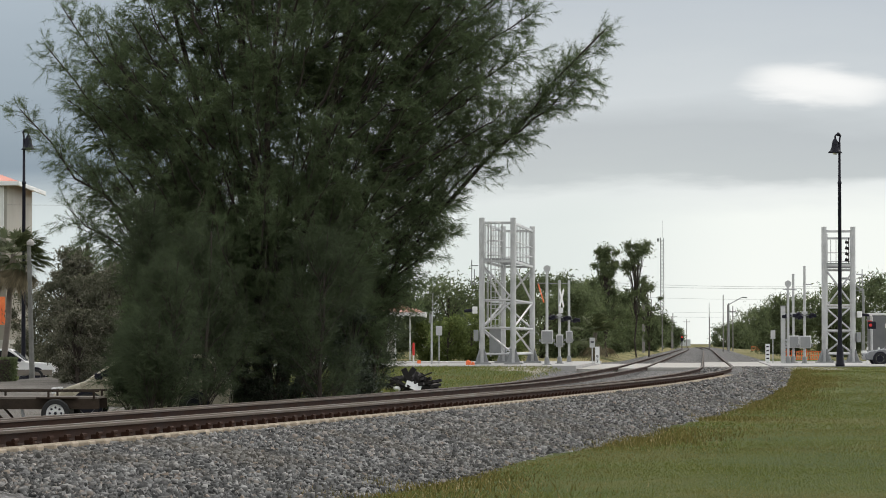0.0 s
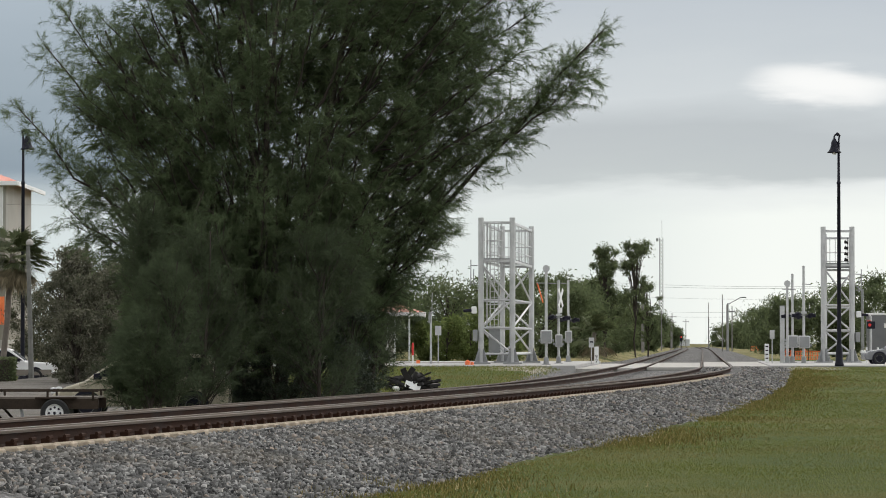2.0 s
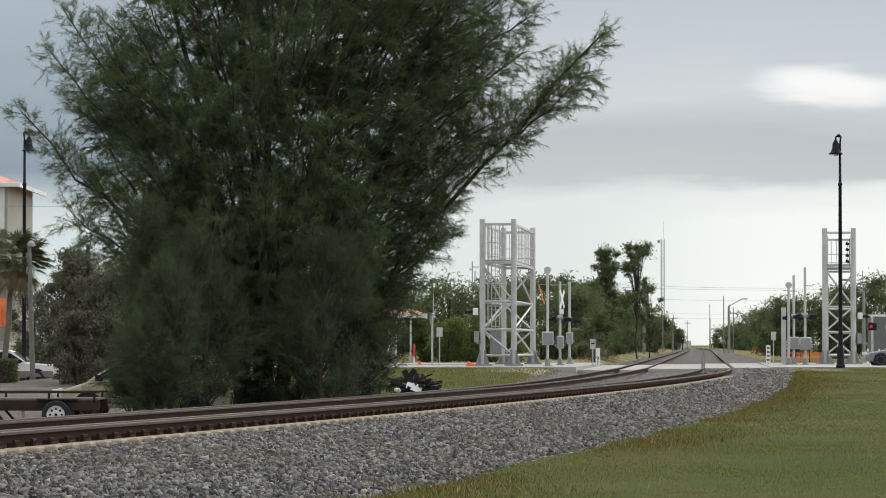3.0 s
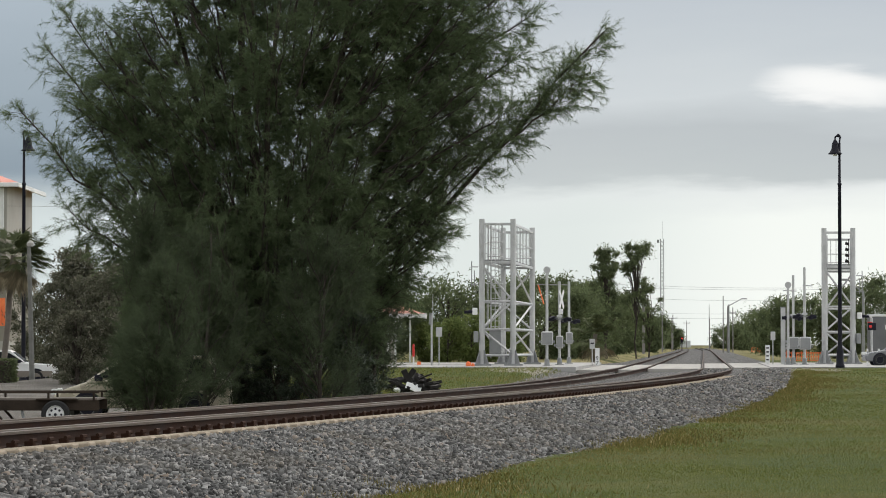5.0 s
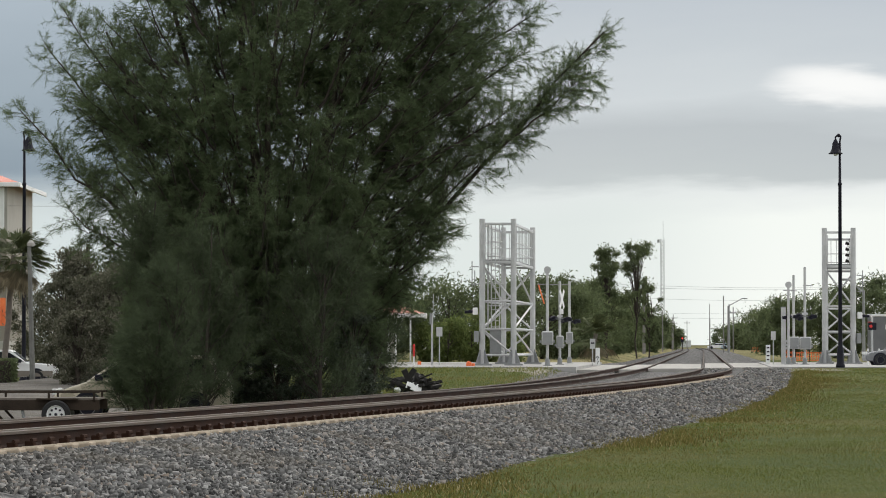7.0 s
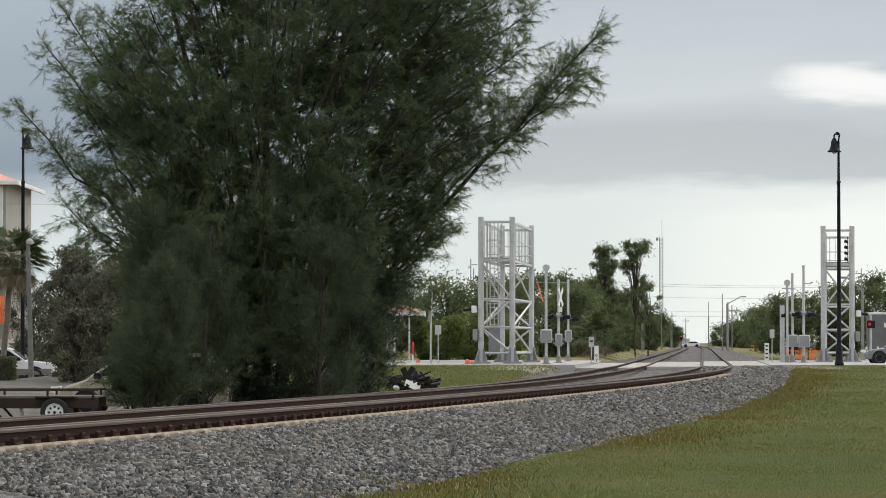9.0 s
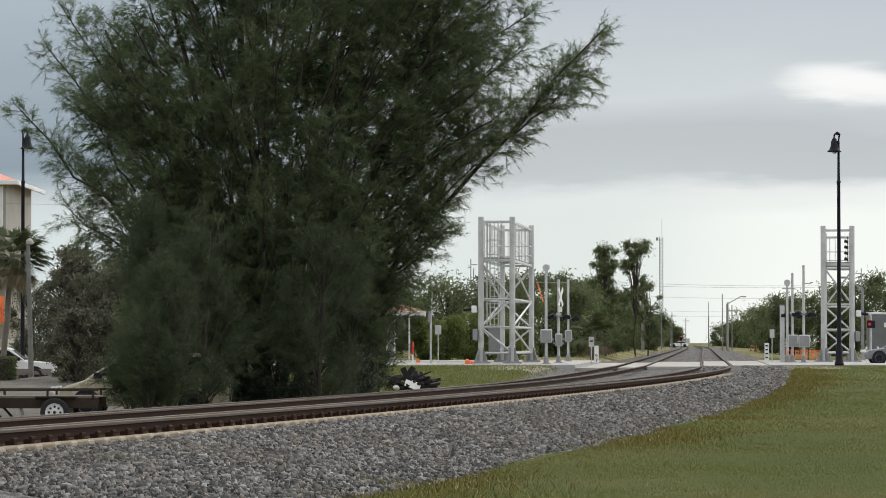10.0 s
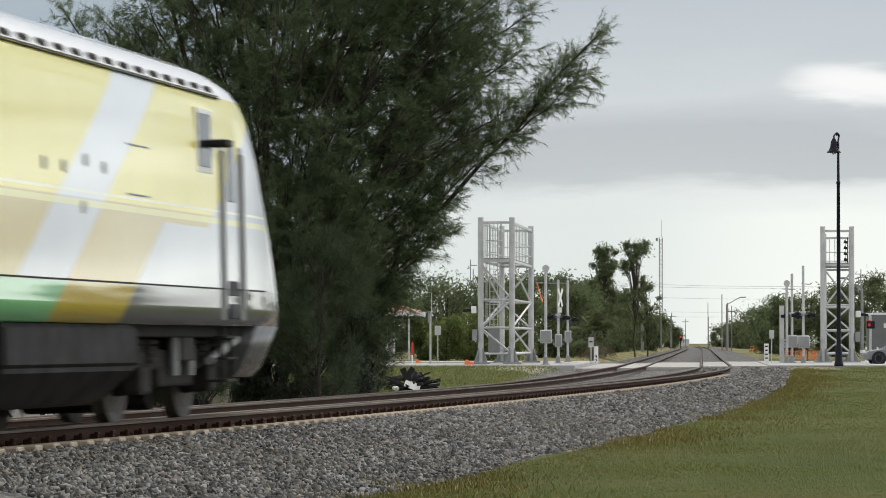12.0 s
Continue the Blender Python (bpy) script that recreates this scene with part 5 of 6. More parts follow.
def hedge(at, size, seed, label):
    root = thing("hedge", label, "hedge", at)
    rs = np.random.RandomState(seed)
    n = 5200
    p = rs.uniform(-1, 1, (n, 3))
    ax = rs.randint(0, 3, n)
    p[np.arange(n), ax] = np.sign(p[np.arange(n), ax]) * rs.uniform(0.85, 1.03, n)
    p = p * np.array(size) / 2 + np.array([0, 0, size[2] / 2])
    a = rs.normal(0, 1, (n, 3))
    a /= np.linalg.norm(a, axis=1, keepdims=True)
    b = np.cross(a, rs.normal(0, 1, (n, 3)))
    b /= np.linalg.norm(b, axis=1, keepdims=True)
    s = 0.06
    blades("leaves", np.stack([p - a * s, p + b * s * 0.5, p + a * s, p - b * s * 0.5], 1).reshape(-1, 3), M_LEAF, root)
    part("inner_twigs", box(B(), (-size[0] * 0.44, -size[1] * 0.44, 0), (size[0] * 0.44, size[1] * 0.44, size[2] * 0.93), 0.05), M_BARK, root)


hedge((-19.6, 150, -1.02), (2.6, 1.2, 1.3), 31, "clipped green hedge in front of the white vehicle")
root = thing("utility_pole", "weathered pale concrete utility pole", "pole", (-18.75, 160, -1.05))
grey_pole = worn("mossy_grey_pole", C(0.11, 0.11, 0.1), C(0.2, 0.2, 0.185), 3, 0.9)
part("pole", rod(B(), (0, 0, 0), (-0.18, 0, 6.4), 0.13, 0.09, n=10), grey_pole, root)
part("cap", lathe(B(), [(0.08, 6.4), (0.17, 6.45), (0.17, 6.58), (0.06, 6.7)], 10, Matrix.Translation((-0.1, 0, 0))), M_CONCRETE, root)
root = thing("utility_pole", "wooden stub pole rising out of the shrubs", "pole", (-20.0, 197, -1.05))
part("pole", rod(B(), (0, 0, 0), (0, 0, 7.6), 0.13, 0.11, n=10), M_BARK, root)
root = thing("banner", "orange upright banner on a pole beside the building", "banner", (-25.35, 200, -1.05))
part("pole", rod(B(), (0, 0, 0), (0, 0, 4.7), 0.03, n=8), M_STEEL, root)
part("cloth", box(B(), (0.03, -0.01, 3.0), (0.35, 0.01, 4.6), 0.005), M_ORANGE, root)


# ---------------------------------------------------------------- far end of the line
def radio_mast(at, h, w):
    root = thing("radio_mast", "tall slender lattice radio mast", "mast", at)
    for a in range(3):
        x, y = w * math.cos(a * 2.094), w * math.sin(a * 2.094)
        part("mast_leg", rod(B(), (x, y, 0), (x, y, h), 0.08, n=5), M_STEEL_D, root)
    bm = B()
    z = 0.0
    while z < h - 1:
        for a in range(3):
            p = [Vector((w * math.cos(k * 2.094), w * math.sin(k * 2.094), 0)) for k in (a, a + 1)]
            rod(bm, p[0] + Vector((0, 0, z)), p[1] + Vector((0, 0, z + 1)), 0.06, n=4)
        z += 1.0
    part("lattice", bm, M_STEEL_D, root)
    part("antenna", rod(B(), (0.3, 0, h), (0.3, 0, h + 4.5), 0.04, n=5), M_STEEL_D, root)
    part("dish", rod(B(), (-0.9, 0, h - 1), (-0.9, 0, h - 0.2), 0.3, n=10), M_STEEL_D, root)


radio_mast((56.2, 900, -0.3), 28.3, 0.55)


def power_pole(at, h, arm=1.6, name_label="tall grey power pole beside the railway", thick=0.16):
    root = thing("power_pole", name_label, "pole", at, group="power poles along the line")
    part("pole", rod(B(), (0, 0, 0), (0, 0, h), thick, thick * 0.7, n=8), M_POLE, root)
    if arm:
        part("crossarm", box(B(), (-arm / 2, -0.06, h - 0.9), (arm / 2, 0.06, h - 0.75), 0.01), M_POLE, root)
        for x in (-arm / 2 + 0.1, 0.0, arm / 2 - 0.1):
            part("insulator", rod(B(), (x, 0, h - 0.75), (x, 0, h - 0.5), 0.05, n=6), M_STEEL, root)


M_POLE = worn("weathered_pole", C(0.14, 0.135, 0.125), C(0.24, 0.23, 0.22), 3, 0.9)
for x, d, h, a, th in ((25.2, 440, 9.6, 0, 0.2), (33.8, 540, 6.3, 0, 0.1), (40.5, 620, 5.9, 0, 0.1), (52.5, 800, 8.0, 2.0, 0.12), (64.5, 990, 7.8, 2.0, 0.14), (72.5, 1100, 8.4, 2.0, 0.15),
                       (40.0, 500, 8.1, 0, 0.09), (42.3, 520, 6.9, 0, 0.16), (43.2, 522, 6.7, 1.0, 0.1), (57.0, 750, 9.8, 0, 0.09), (56.7, 745, 6.7, 0, 0.12), (80, 1150, 9.0, 2, 0.14)):
    power_pole((x, d, -0.3), h, a, thick=th)


def arm_lamp(at, h, reach):
    root = thing("street_light", "grey street light with a long arm", "street lamp", at)
    part("pole", rod(B(), (0, 0, 0), (0, 0, h), 0.14, 0.09, n=8), M_STEEL_D, root)
    part("arm", rod(B(), (0, 0, h - 0.2), (reach * 0.7, 0, h + 0.8), 0.06, n=6), M_STEEL_D, root)
    part("lamp_head", box(B(), (reach * 0.7, -0.15, h + 0.72), (reach, 0.15, h + 0.88), 0.04), M_STEEL_D, root)


arm_lamp((40.8, 500, -0.3), 6.9, 2.6)
arm_lamp((31.2, 260, -0.3), 5.2, -1.6)


def wires():
    root = thing("power_lines", "thin power lines strung across the railway", "cable")
    for d, z0, z1, x0, x1, sag in ((520, 10.1, 9.5, 20, 66, 0.5), (520, 9.7, 9.3, 20, 66, 0.5), (640, 9.6, 9.2, 30, 75, 0.5), (760, 8.0, 8.2, 40, 80, 0.6), (760, 6.9, 7.3, 40, 80, 0.6), (230, 11.6, 10.2, -60, -8, 0.8), (230, 7.5, 6.9, -60, -8, 0.8)):
        bm = B()
        for i in range(12):
            a, b = i / 12, (i + 1) / 12
            p = Vector((x0 + (x1 - x0) * a, d, z0 + (z1 - z0) * a - sag * 4 * a * (1 - a)))
            q = Vector((x0 + (x1 - x0) * b, d, z0 + (z1 - z0) * b - sag * 4 * b * (1 - b)))
            rod(bm, p, q, 0.018 if d > 300 else 0.009, n=4)
        part("wire", bm, M_STEEL_D, root)


wires()
root = thing("far_building", "pale low buildings in the haze at the end of the line", "building", (100, 1500, -0.4))
part("wall", box(B(), (-1, 0, 0), (6, 8, 2.9), 0.05), worn("far_wall", C(0.4, 0.42, 0.44), C(0.5, 0.52, 0.54), 0.5), root)
part("upper_wall", box(B(), (-6, 4, 0), (0.5, 12, 4.2), 0.05), worn("far_wall_blue", C(0.32, 0.36, 0.4), C(0.42, 0.46, 0.5), 0.5), root)
part("roof", box(B(), (-6.2, 3.8, 4.2), (0.7, 12, 4.4), 0.02), M_STEEL, root)
root = thing("traffic_light", "distant traffic light showing red", "traffic signal", (53.2, 780, -0.3))
part("pole", rod(B(), (0, 0, 0), (0, 0, 2.6), 0.1, n=8), M_DARK, root)
hd = part("head", box(B(), (-0.3, -0.2, 1.6), (0.3, 0.2, 2.9), 0.05), M_BLACK, root)
g = Graph("red_signal_glow")
g.put(g.bsdf.inputs["Emission Color"], C(1.0, 0.08, 0.03))
g.put(g.bsdf.inputs["Emission Strength"], 0.7)
part("red_lens", rod(B(), (0, -0.25, 2.5), (0, -0.2, 2.5), 0.17, n=12), g.set(C(0.6, 0.03, 0.02), 0.4), hd)


# ---------------------------------------------------------------- train
def livery():
    g = Graph("train_livery")
    xyz = g.node("ShaderNodeSeparateXYZ", Vector=g.obj)
    y, z = xyz.outputs["Y"], xyz.outputs["Z"]
    dirt = g.noise(1.1, 4, 0.5)
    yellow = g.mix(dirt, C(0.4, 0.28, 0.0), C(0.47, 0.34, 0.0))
    # the same yellow, with the sky's reflected wash put into the colour
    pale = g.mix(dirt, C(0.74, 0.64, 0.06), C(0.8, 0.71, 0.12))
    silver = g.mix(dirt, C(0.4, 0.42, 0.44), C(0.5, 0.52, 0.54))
    grey = g.mix(dirt, C(0.055), C(0.085))
    green = g.mix(dirt, C(0.12, 0.4, 0.15), C(0.17, 0.47, 0.2))
    slant = g.math("SUBTRACT", y, g.math("MULTIPLY", g.math("SUBTRACT", z, 1.58), 1.65))

    def step(v, at, w=0.015):
        return g.range(v, at - w, at + w)

    # bright sky reflection on the upper flank is painted in above 2.45
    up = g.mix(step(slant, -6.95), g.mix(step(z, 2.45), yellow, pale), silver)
    # silver band, whitened above 2.45 by the same painted reflection
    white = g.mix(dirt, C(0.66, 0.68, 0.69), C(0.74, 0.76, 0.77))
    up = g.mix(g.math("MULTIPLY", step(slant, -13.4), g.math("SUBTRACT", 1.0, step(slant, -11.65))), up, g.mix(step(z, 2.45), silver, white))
    # lower pale band in front of the wide yellow stripe
    up = g.mix(g.math("MULTIPLY", step(slant, -9.0), g.math("SUBTRACT", 1.0, step(z, 2.3))), up, silver)
    # the two thin lines along the side
    for a, b in ((2.36, 2.43), (2.5, 2.53)):
        band = g.math("MULTIPLY", step(z, a, 0.005), g.math("SUBTRACT", 1.0, step(z, b, 0.005)))
        up = g.mix(g.math("MULTIPLY", band, 0.75), up, C(0.72, 0.7, 0.2) if a < 2.4 else C(0.8, 0.8, 0.6))
    low = g.mix(step(slant, -11.65), green, g.mix(step(slant, -9.0), yellow, grey))
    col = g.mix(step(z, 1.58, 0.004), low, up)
    col = g.mix(step(z, 3.92, 0.01), col, g.mix(dirt, C(0.8), C(0.88)))
    col = g.mix(step(y, -0.9, 0.05), col, g.mix(step(z, 1.58, 0.004), C(0.3), C(0.6, 0.62, 0.63)))
    g.put(g.bsdf.inputs["Coat Weight"], 1.0)
    g.put(g.bsdf.inputs["Coat Roughness"], 0.04)
    g.put(g.bsdf.inputs["Coat IOR"], 1.6)
    g.bump(g.noise(1.6, 2), 0.12, 0.02)
    return g.set(col, 0.4, 0.0, 0.2)


M_TRAIN = livery()
M_GRIME = worn("dusty_truck_metal", C(0.02, 0.018, 0.016), C(0.05, 0.044, 0.038), 4, 0.7, 0.0, 0.3, spec=0.2)
HULL = [  # height, half width, set-back of the nose
    (0.5, 1.15, 0.55), (0.62, 1.25, 0.3), (0.8, 1.32, 0.14), (1.14, 1.48, 0.0), (1.35, 1.5, 0.0), (1.58, 1.5, 0.06), (1.9, 1.5, 0.28), (2.3, 1.5, 0.62), (2.7, 1.5, 1.02),
    (3.1, 1.5, 1.45), (3.4, 1.495, 1.8), (3.65, 1.48, 2.15), (3.8, 1.46, 2.45), (3.92, 1.43, 2.75), (4.06, 1.34, 3.0), (4.25, 1.1, 3.4), (4.42, 0.72, 3.9), (4.52, 0.35, 4.7), (4.55, 0.04, 5.2)]


def outline(hw, back, rear=-21.2):
    """Plan of the hull at one height: rear, along the flank, round the nose and back."""
    side = [(hw, rear), (hw, -14.0), (hw, -9.5), (hw, -7.0), (hw, -5.5), (hw, -4.6)]
    L = 3.7
    for i in range(1, 13):
        t = i / 12
        a = t * math.pi / 2
        side.append((hw * math.cos(a) ** 0.62, -back * t ** 0.5 - L + L * math.sin(a) ** 0.95))
    side[-1] = (0.0, -back)
    other = [(-x, y) for x, y in reversed(side[:-1])]
    return side + other


def hull_mesh(z0, z1):
    bm = B()
    rings = []
    for z, hw, back in HULL:
        if z0 - 1e-4 <= z <= z1 + 1e-4:
            rear = -3.4 if z1 < 2 else -21.2
            rings.append([bm.verts.new((x, max(y, rear), z)) for x, y in outline(hw, back)])
    for a, b in zip(rings, rings[1:]):
        for i in range(len(a) - 1):
            bm.faces.new((a[i], a[i + 1], b[i + 1], b[i]))
        bm.faces.new((a[-1], a[0], b[0], b[-1]))
    bm.faces.new(rings[-1])
    bm.faces.new(list(reversed(rings[0])))
    bmesh.ops.remove_doubles(bm, verts=bm.verts, dist=0.002)
    return bm


def wheelset(root, y):
    r = 0.51
    for s in (1, -1):
        m = Matrix.Translation((s * 0.7, y, r)) @ Matrix.Rotation(s * math.pi / 2, 4, "Y")
        bm = lathe(B(), [(0.02, 0.09), (0.15, 0.09), (0.17, 0.05), (0.36, 0.02), (0.42, 0.06), (r - 0.005, 0.068), (r, 0.05), (r + 0.005, -0.05), (r + 0.03, -0.065), (r + 0.025, -0.09), (0.3, -0.08), (0.02, -0.08)], 32, m)
        wh = part("wheel", bm, worn_wheel, root, smooth=False)
        bm = lathe(B(), [(0.02, 0.2), (0.15, 0.2), (0.18, 0.16), (0.18, 0.05)], 16, m)
        part("axle_box", bm, M_DARK, wh)
    part("axle", rod(B(), (-0.65, y, r), (0.65, y, r), 0.09, n=12), M_DARK, root)


worn_wheel = worn("wheel_steel", C(0.03, 0.026, 0.022), C(0.08, 0.07, 0.06), 2, 0.6, 0.1, 0.1)


def truck(root, ya, yb):
    m = (ya + yb) / 2
    for s in (1, -1):
        bm = B()
        box(bm, (s * 1.0 - 0.08, yb - 0.75, 0.62), (s * 1.0 + 0.08, ya + 0.75, 0.86), 0.03)
        box(bm, (s * 1.0 - 0.09, m - 0.8, 0.42), (s * 1.0 + 0.09, m + 0.8, 0.7), 0.04)
        for y in (ya, yb):
            box(bm, (s * 1.02 - 0.12, y - 0.24, 0.34), (s * 1.02 + 0.12, y + 0.24, 0.66), 0.04)
        part("side_frame", bm, M_DARK, root)
        for y in (ya + 0.32, ya - 0.32, yb + 0.32, yb - 0.32):
            bm = B()
            for i in range(5):
                rod(bm, (s * 1.08, y, 0.7 + i * 0.075), (s * 1.08, y, 0.745 + i * 0.075), 0.11, n=12)
            part("coil_spring", bm, M_GRIME, root)
        for y in (m + 0.35, m - 0.35):
            bm = rod(B(), (s * 1.16, y, 0.55), (s * 1.16, y, 1.1), 0.06, n=10)
            part("damper", bm, M_STEEL_D, root)
        part("yaw_damper", rod(B(), (s * 1.26, ya + 0.75, 0.98), (s * 1.26, ya - 0.6, 0.72), 0.06, n=10), M_STEEL_D, root)
        bm = B()
        box(bm, (s * 1.15 - 0.1, m - 0.3, 0.72), (s * 1.15 + 0.1, m + 0.25, 1.08), 0.02)
        part("brake_unit", bm, M_GRIME, root)
    for y in (ya, yb):
        wheelset(root, y)
    bm = B()
    box(bm, (-0.95, yb - 0.4, 0.55), (0.95, ya + 0.4, 1.0), 0.05)
    part("truck_bolster", bm, M_DARK, root)
    for y in (ya - 0.75, yb + 0.75):
        bm = rod(B(), (-0.55, y, 0.5), (0.55, y, 0.5), 0.36, n=14)
        box(bm, (-0.5, y - 0.3, 0.2), (0.5, y + 0.3, 0.6), 0.05)
        part("traction_motor", bm, M_DARK, root)


M_RECESS = worn("recess_grey", C(0.16), C(0.22), 3, 0.5)


def train():
    root = thing("locomotive", "glossy yellow and silver diesel locomotive with a raked streamlined nose", "train")
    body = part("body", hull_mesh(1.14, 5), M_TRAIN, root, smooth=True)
    part("nose_skirt", hull_mesh(0.4, 1.14), worn("skirt_paint", C(0.045), C(0.08), 2, 0.35, 0.0, 0.05, spec=0.3), root, "dark grey rounded nose skirt", smooth=True)
    for s in (1, -1):
        # seam line, gutter and roof vents
        bm = B()
        box(bm, (s * 1.488, -21.1, 1.57), (s * 1.508, -2.9, 1.59))
        part("seam", bm, M_DARK, body)
        bm = B()
        box(bm, (s * 1.41, -21.1, 3.897), (s * 1.458, -4.9, 3.909), 0.003)
        box(bm, (s * 1.41, -21.1, 3.928), (s * 1.455, -4.9, 3.945), 0.004, mi=1)
        part("gutter", bm, [M_BLACK, M_WHITE], body)
        y = -5.2
        while y > -20.5:
            bm = B()
            m = Matrix.Translation((s * 1.37, y, 3.995)) @ Matrix.Rotation(s * radians(55), 4, "Y") @ Matrix.Diagonal((0.055, 0.2, 0.05, 1))
            bmesh.ops.create_uvsphere(bm, u_segments=12, v_segments=7, radius=1, matrix=m)
            part("roof_vent", bm, M_DARK, body)
            y -= 0.62
        # cab side window, crew door with glass, steps and grab rails
        bm = B()
        box(bm, (s * 1.47, -6.22, 2.95), (s * 1.507, -5.54, 3.72), 0.01)
        win = part("window_frame", bm, M_WHITE, body)
        bm = B()
        box(bm, (s * 1.48, -6.15, 3.02), (s * 1.514, -5.6, 3.66), 0.008)
        part("pane", bm, M_GLASS, win, "dark tinted glass")
        for y in (-5.07, -4.1):
            part("rail_recess", box(B(), (s * 1.47, y - 0.09, 1.2), (s * 1.5015, y + 0.09, 3.35), 0.01), M_RECESS, body, "grey grab-rail recess beside the crew door")
        for y in (-5.07, -4.1):
            bm = rod(B(), (s * 1.53, y, 1.35), (s * 1.53, y, 3.25), 0.02, n=8)
            for z in (1.35, 2.3, 3.25):
                rod(bm, (s * 1.49, y, z), (s * 1.53, y, z), 0.016, n=6)
            part("grab_rail", bm, M_STEEL, body, "steel grab rail")
        bm = B()
        box(bm, (s * 1.48, -4.78, 2.65), (s * 1.508, -4.44, 3.42), 0.01)
        part("door_window", bm, M_GLASS, body, "narrow dark door window")
        bm = B()
        box(bm, (s * 1.46, -5.68, 3.28), (s * 1.72, -5.3, 3.36), 0.02)
        part("mirror", bm, M_DARK, body)
        for z in (1.22, 1.5):
            bm = B()
            box(bm, (s * 1.46, -4.82, z), (s * 1.512, -4.38, z + 0.18), 0.01)
            part("step_pocket", bm, M_BLACK, body)
        bm = B()
        for z in (0.45, 0.72, 0.98):
            box(bm, (s * 1.2, -4.85, z), (s * 1.46, -4.35, z + 0.035), 0.006)
        for y in (-4.86, -4.34):
            box(bm, (s * 1.36, y - 0.015, 0.45), (s * 1.4, y + 0.015, 1.14))
        part("step_ladder", bm, M_DARK, root)
        for z in (2.55, 3.1):
            part("panel_line", box(B(), (s * 1.48, -9.3, z), (s * 1.506, -8.4, z + 0.02)), M_STEEL_D, body)
        for y, z in ((-11.0, 2.35), (-11.7, 2.75), (-10.9, 2.85), (-12.4, 2.75), (-10.2, 2.8)):
            bm = B()
            rod(bm, (s * 1.48, y, z), (s * 1.508, y, z), 0.07, n=12)
            part("vent_plug", bm, M_STEEL_D, body)
        bm = B()
        box(bm, (s * 1.2, -2.3, 1.1), (s * 1.32, -1.9, 1.3), 0.03)
        part("marker_light", bm, M_WHITE, body)
        # sloping roof-side window trim above the cab
        bm = rod(B(), (s * 1.08, -5.7, 4.18), (s * 0.95, -4.1, 4.1), 0.03, n=6)
        part("roof_trim", bm, M_BLACK, body)
    truck(root, -4.35, -7.41)
    truck(root, -14.6, -17.66)
    bm = B()
    ends = [[bm.verts.new((x, y, z)) for x, z in ((-1.47, 1.13), (-1.47, 0.66), (-1.1, 0.26), (1.1, 0.26), (1.47, 0.66), (1.47, 1.13))] for y in (-13.8, -8.9)]
    ends[1][2].co.y = ends[1][3].co.y = -9.3
    for i in range(6):
        bm.faces.new((ends[0][i], ends[0][(i + 1) % 6], ends[1][(i + 1) % 6], ends[1][i]))
    bm.faces.new(ends[0]), bm.faces.new(ends[1])
    bmesh.ops.bevel(bm, geom=list(bm.edges), offset=0.05, segments=2, affect="EDGES")
    part("fuel_tank", bm, worn("tank_paint", C(0.01, 0.0095, 0.009), C(0.02, 0.019, 0.018), 2, 0.6, 0.0, 0.05, spec=0.1), root, "dark grey fuel tank")
    bm = B()
    box(bm, (-1.3, -20.8, 1.0), (1.3, -3.2, 1.14), 0.02)
    part("underframe", bm, M_DARK, root)
    return root


loco = train()


# ---------------------------------------------------------------- ties, stones and grass
def make_ties():
    bm = B()
    q = []
    for z, hy in ((-0.42, 0.14), (-0.166, 0.12)):
        q.append([bm.verts.new(v) for v in ((-0.62, -hy, z), (2.13, -hy, z), (2.13, hy, z), (-0.62, hy, z))])
    for i in range(4):
        bm.faces.new((q[0][i], q[0][(i + 1) % 4], q[1][(i + 1) % 4], q[1][i]))
    bm.faces.new(q[1])
    bmesh.ops.bevel(bm, geom=list(bm.edges), offset=0.015, segments=1, affect="EDGES")
    tie_ob = link("crosstie", bm, M_TIE)
    tie_mesh = tie_ob.data
    bpy.data.objects.remove(tie_ob)
    bm = B()
    box(bm, (-0.17, -0.05, -0.175), (-0.07, 0.05, -0.11), 0.015)
    rod(bm, (-0.16, -0.08, -0.11), (-0.16, 0.08, -0.11), 0.022, n=6)
    clip_ob = link("rail_clip", bm, M_RAIL_SIDE)
    clip_mesh = clip_ob.data
    bpy.data.objects.remove(clip_ob)
    d = 24.0
    while d < 140:
        x, s, z = near_rail(d)
        ob = new("crosstie", tie_mesh)
        ob.parent = bed
        ob.matrix_basis = Matrix.Translation((x, d, z)) @ Matrix.Rotation(math.pi - math.atan2(s, 1), 4, "Z") @ Matrix.Rotation(radians(3.4), 4, "Y")
        c = new("rail_clip", clip_mesh)
        c.parent = ob
        d += 0.6


make_ties()


def rock_verts(rs, n):
    cube = np.array([[-1, -1, -1], [1, -1, -1], [1, 1, -1], [-1, 1, -1], [-1, -1, 1], [1, -1, 1], [1, 1, 1], [-1, 1, 1]], dtype=np.float64)
    v = cube[None] * rs.uniform(0.3, 1.0, (n, 8, 3)) * rs.uniform(0.38, 1.4, (n, 1, 3))
    a, b, c = (rs.uniform(0, 2 * np.pi, n) for _ in range(3))
    ca, sa, cb, sb = np.cos(a), np.sin(a), np.cos(b), np.sin(b)
    R1 = np.zeros((n, 3, 3))
    R1[:, 0, 0], R1[:, 0, 1], R1[:, 1, 0], R1[:, 1, 1], R1[:, 2, 2] = ca, -sa, sa, ca, 1
    R2 = np.zeros((n, 3, 3))
    R2[:, 0, 0], R2[:, 1, 1], R2[:, 1, 2], R2[:, 2, 1], R2[:, 2, 2] = 1, cb, -sb, sb, cb
    return np.einsum("nij,nkj->nki", np.einsum("nij,njk->nik", R1, R2), v)


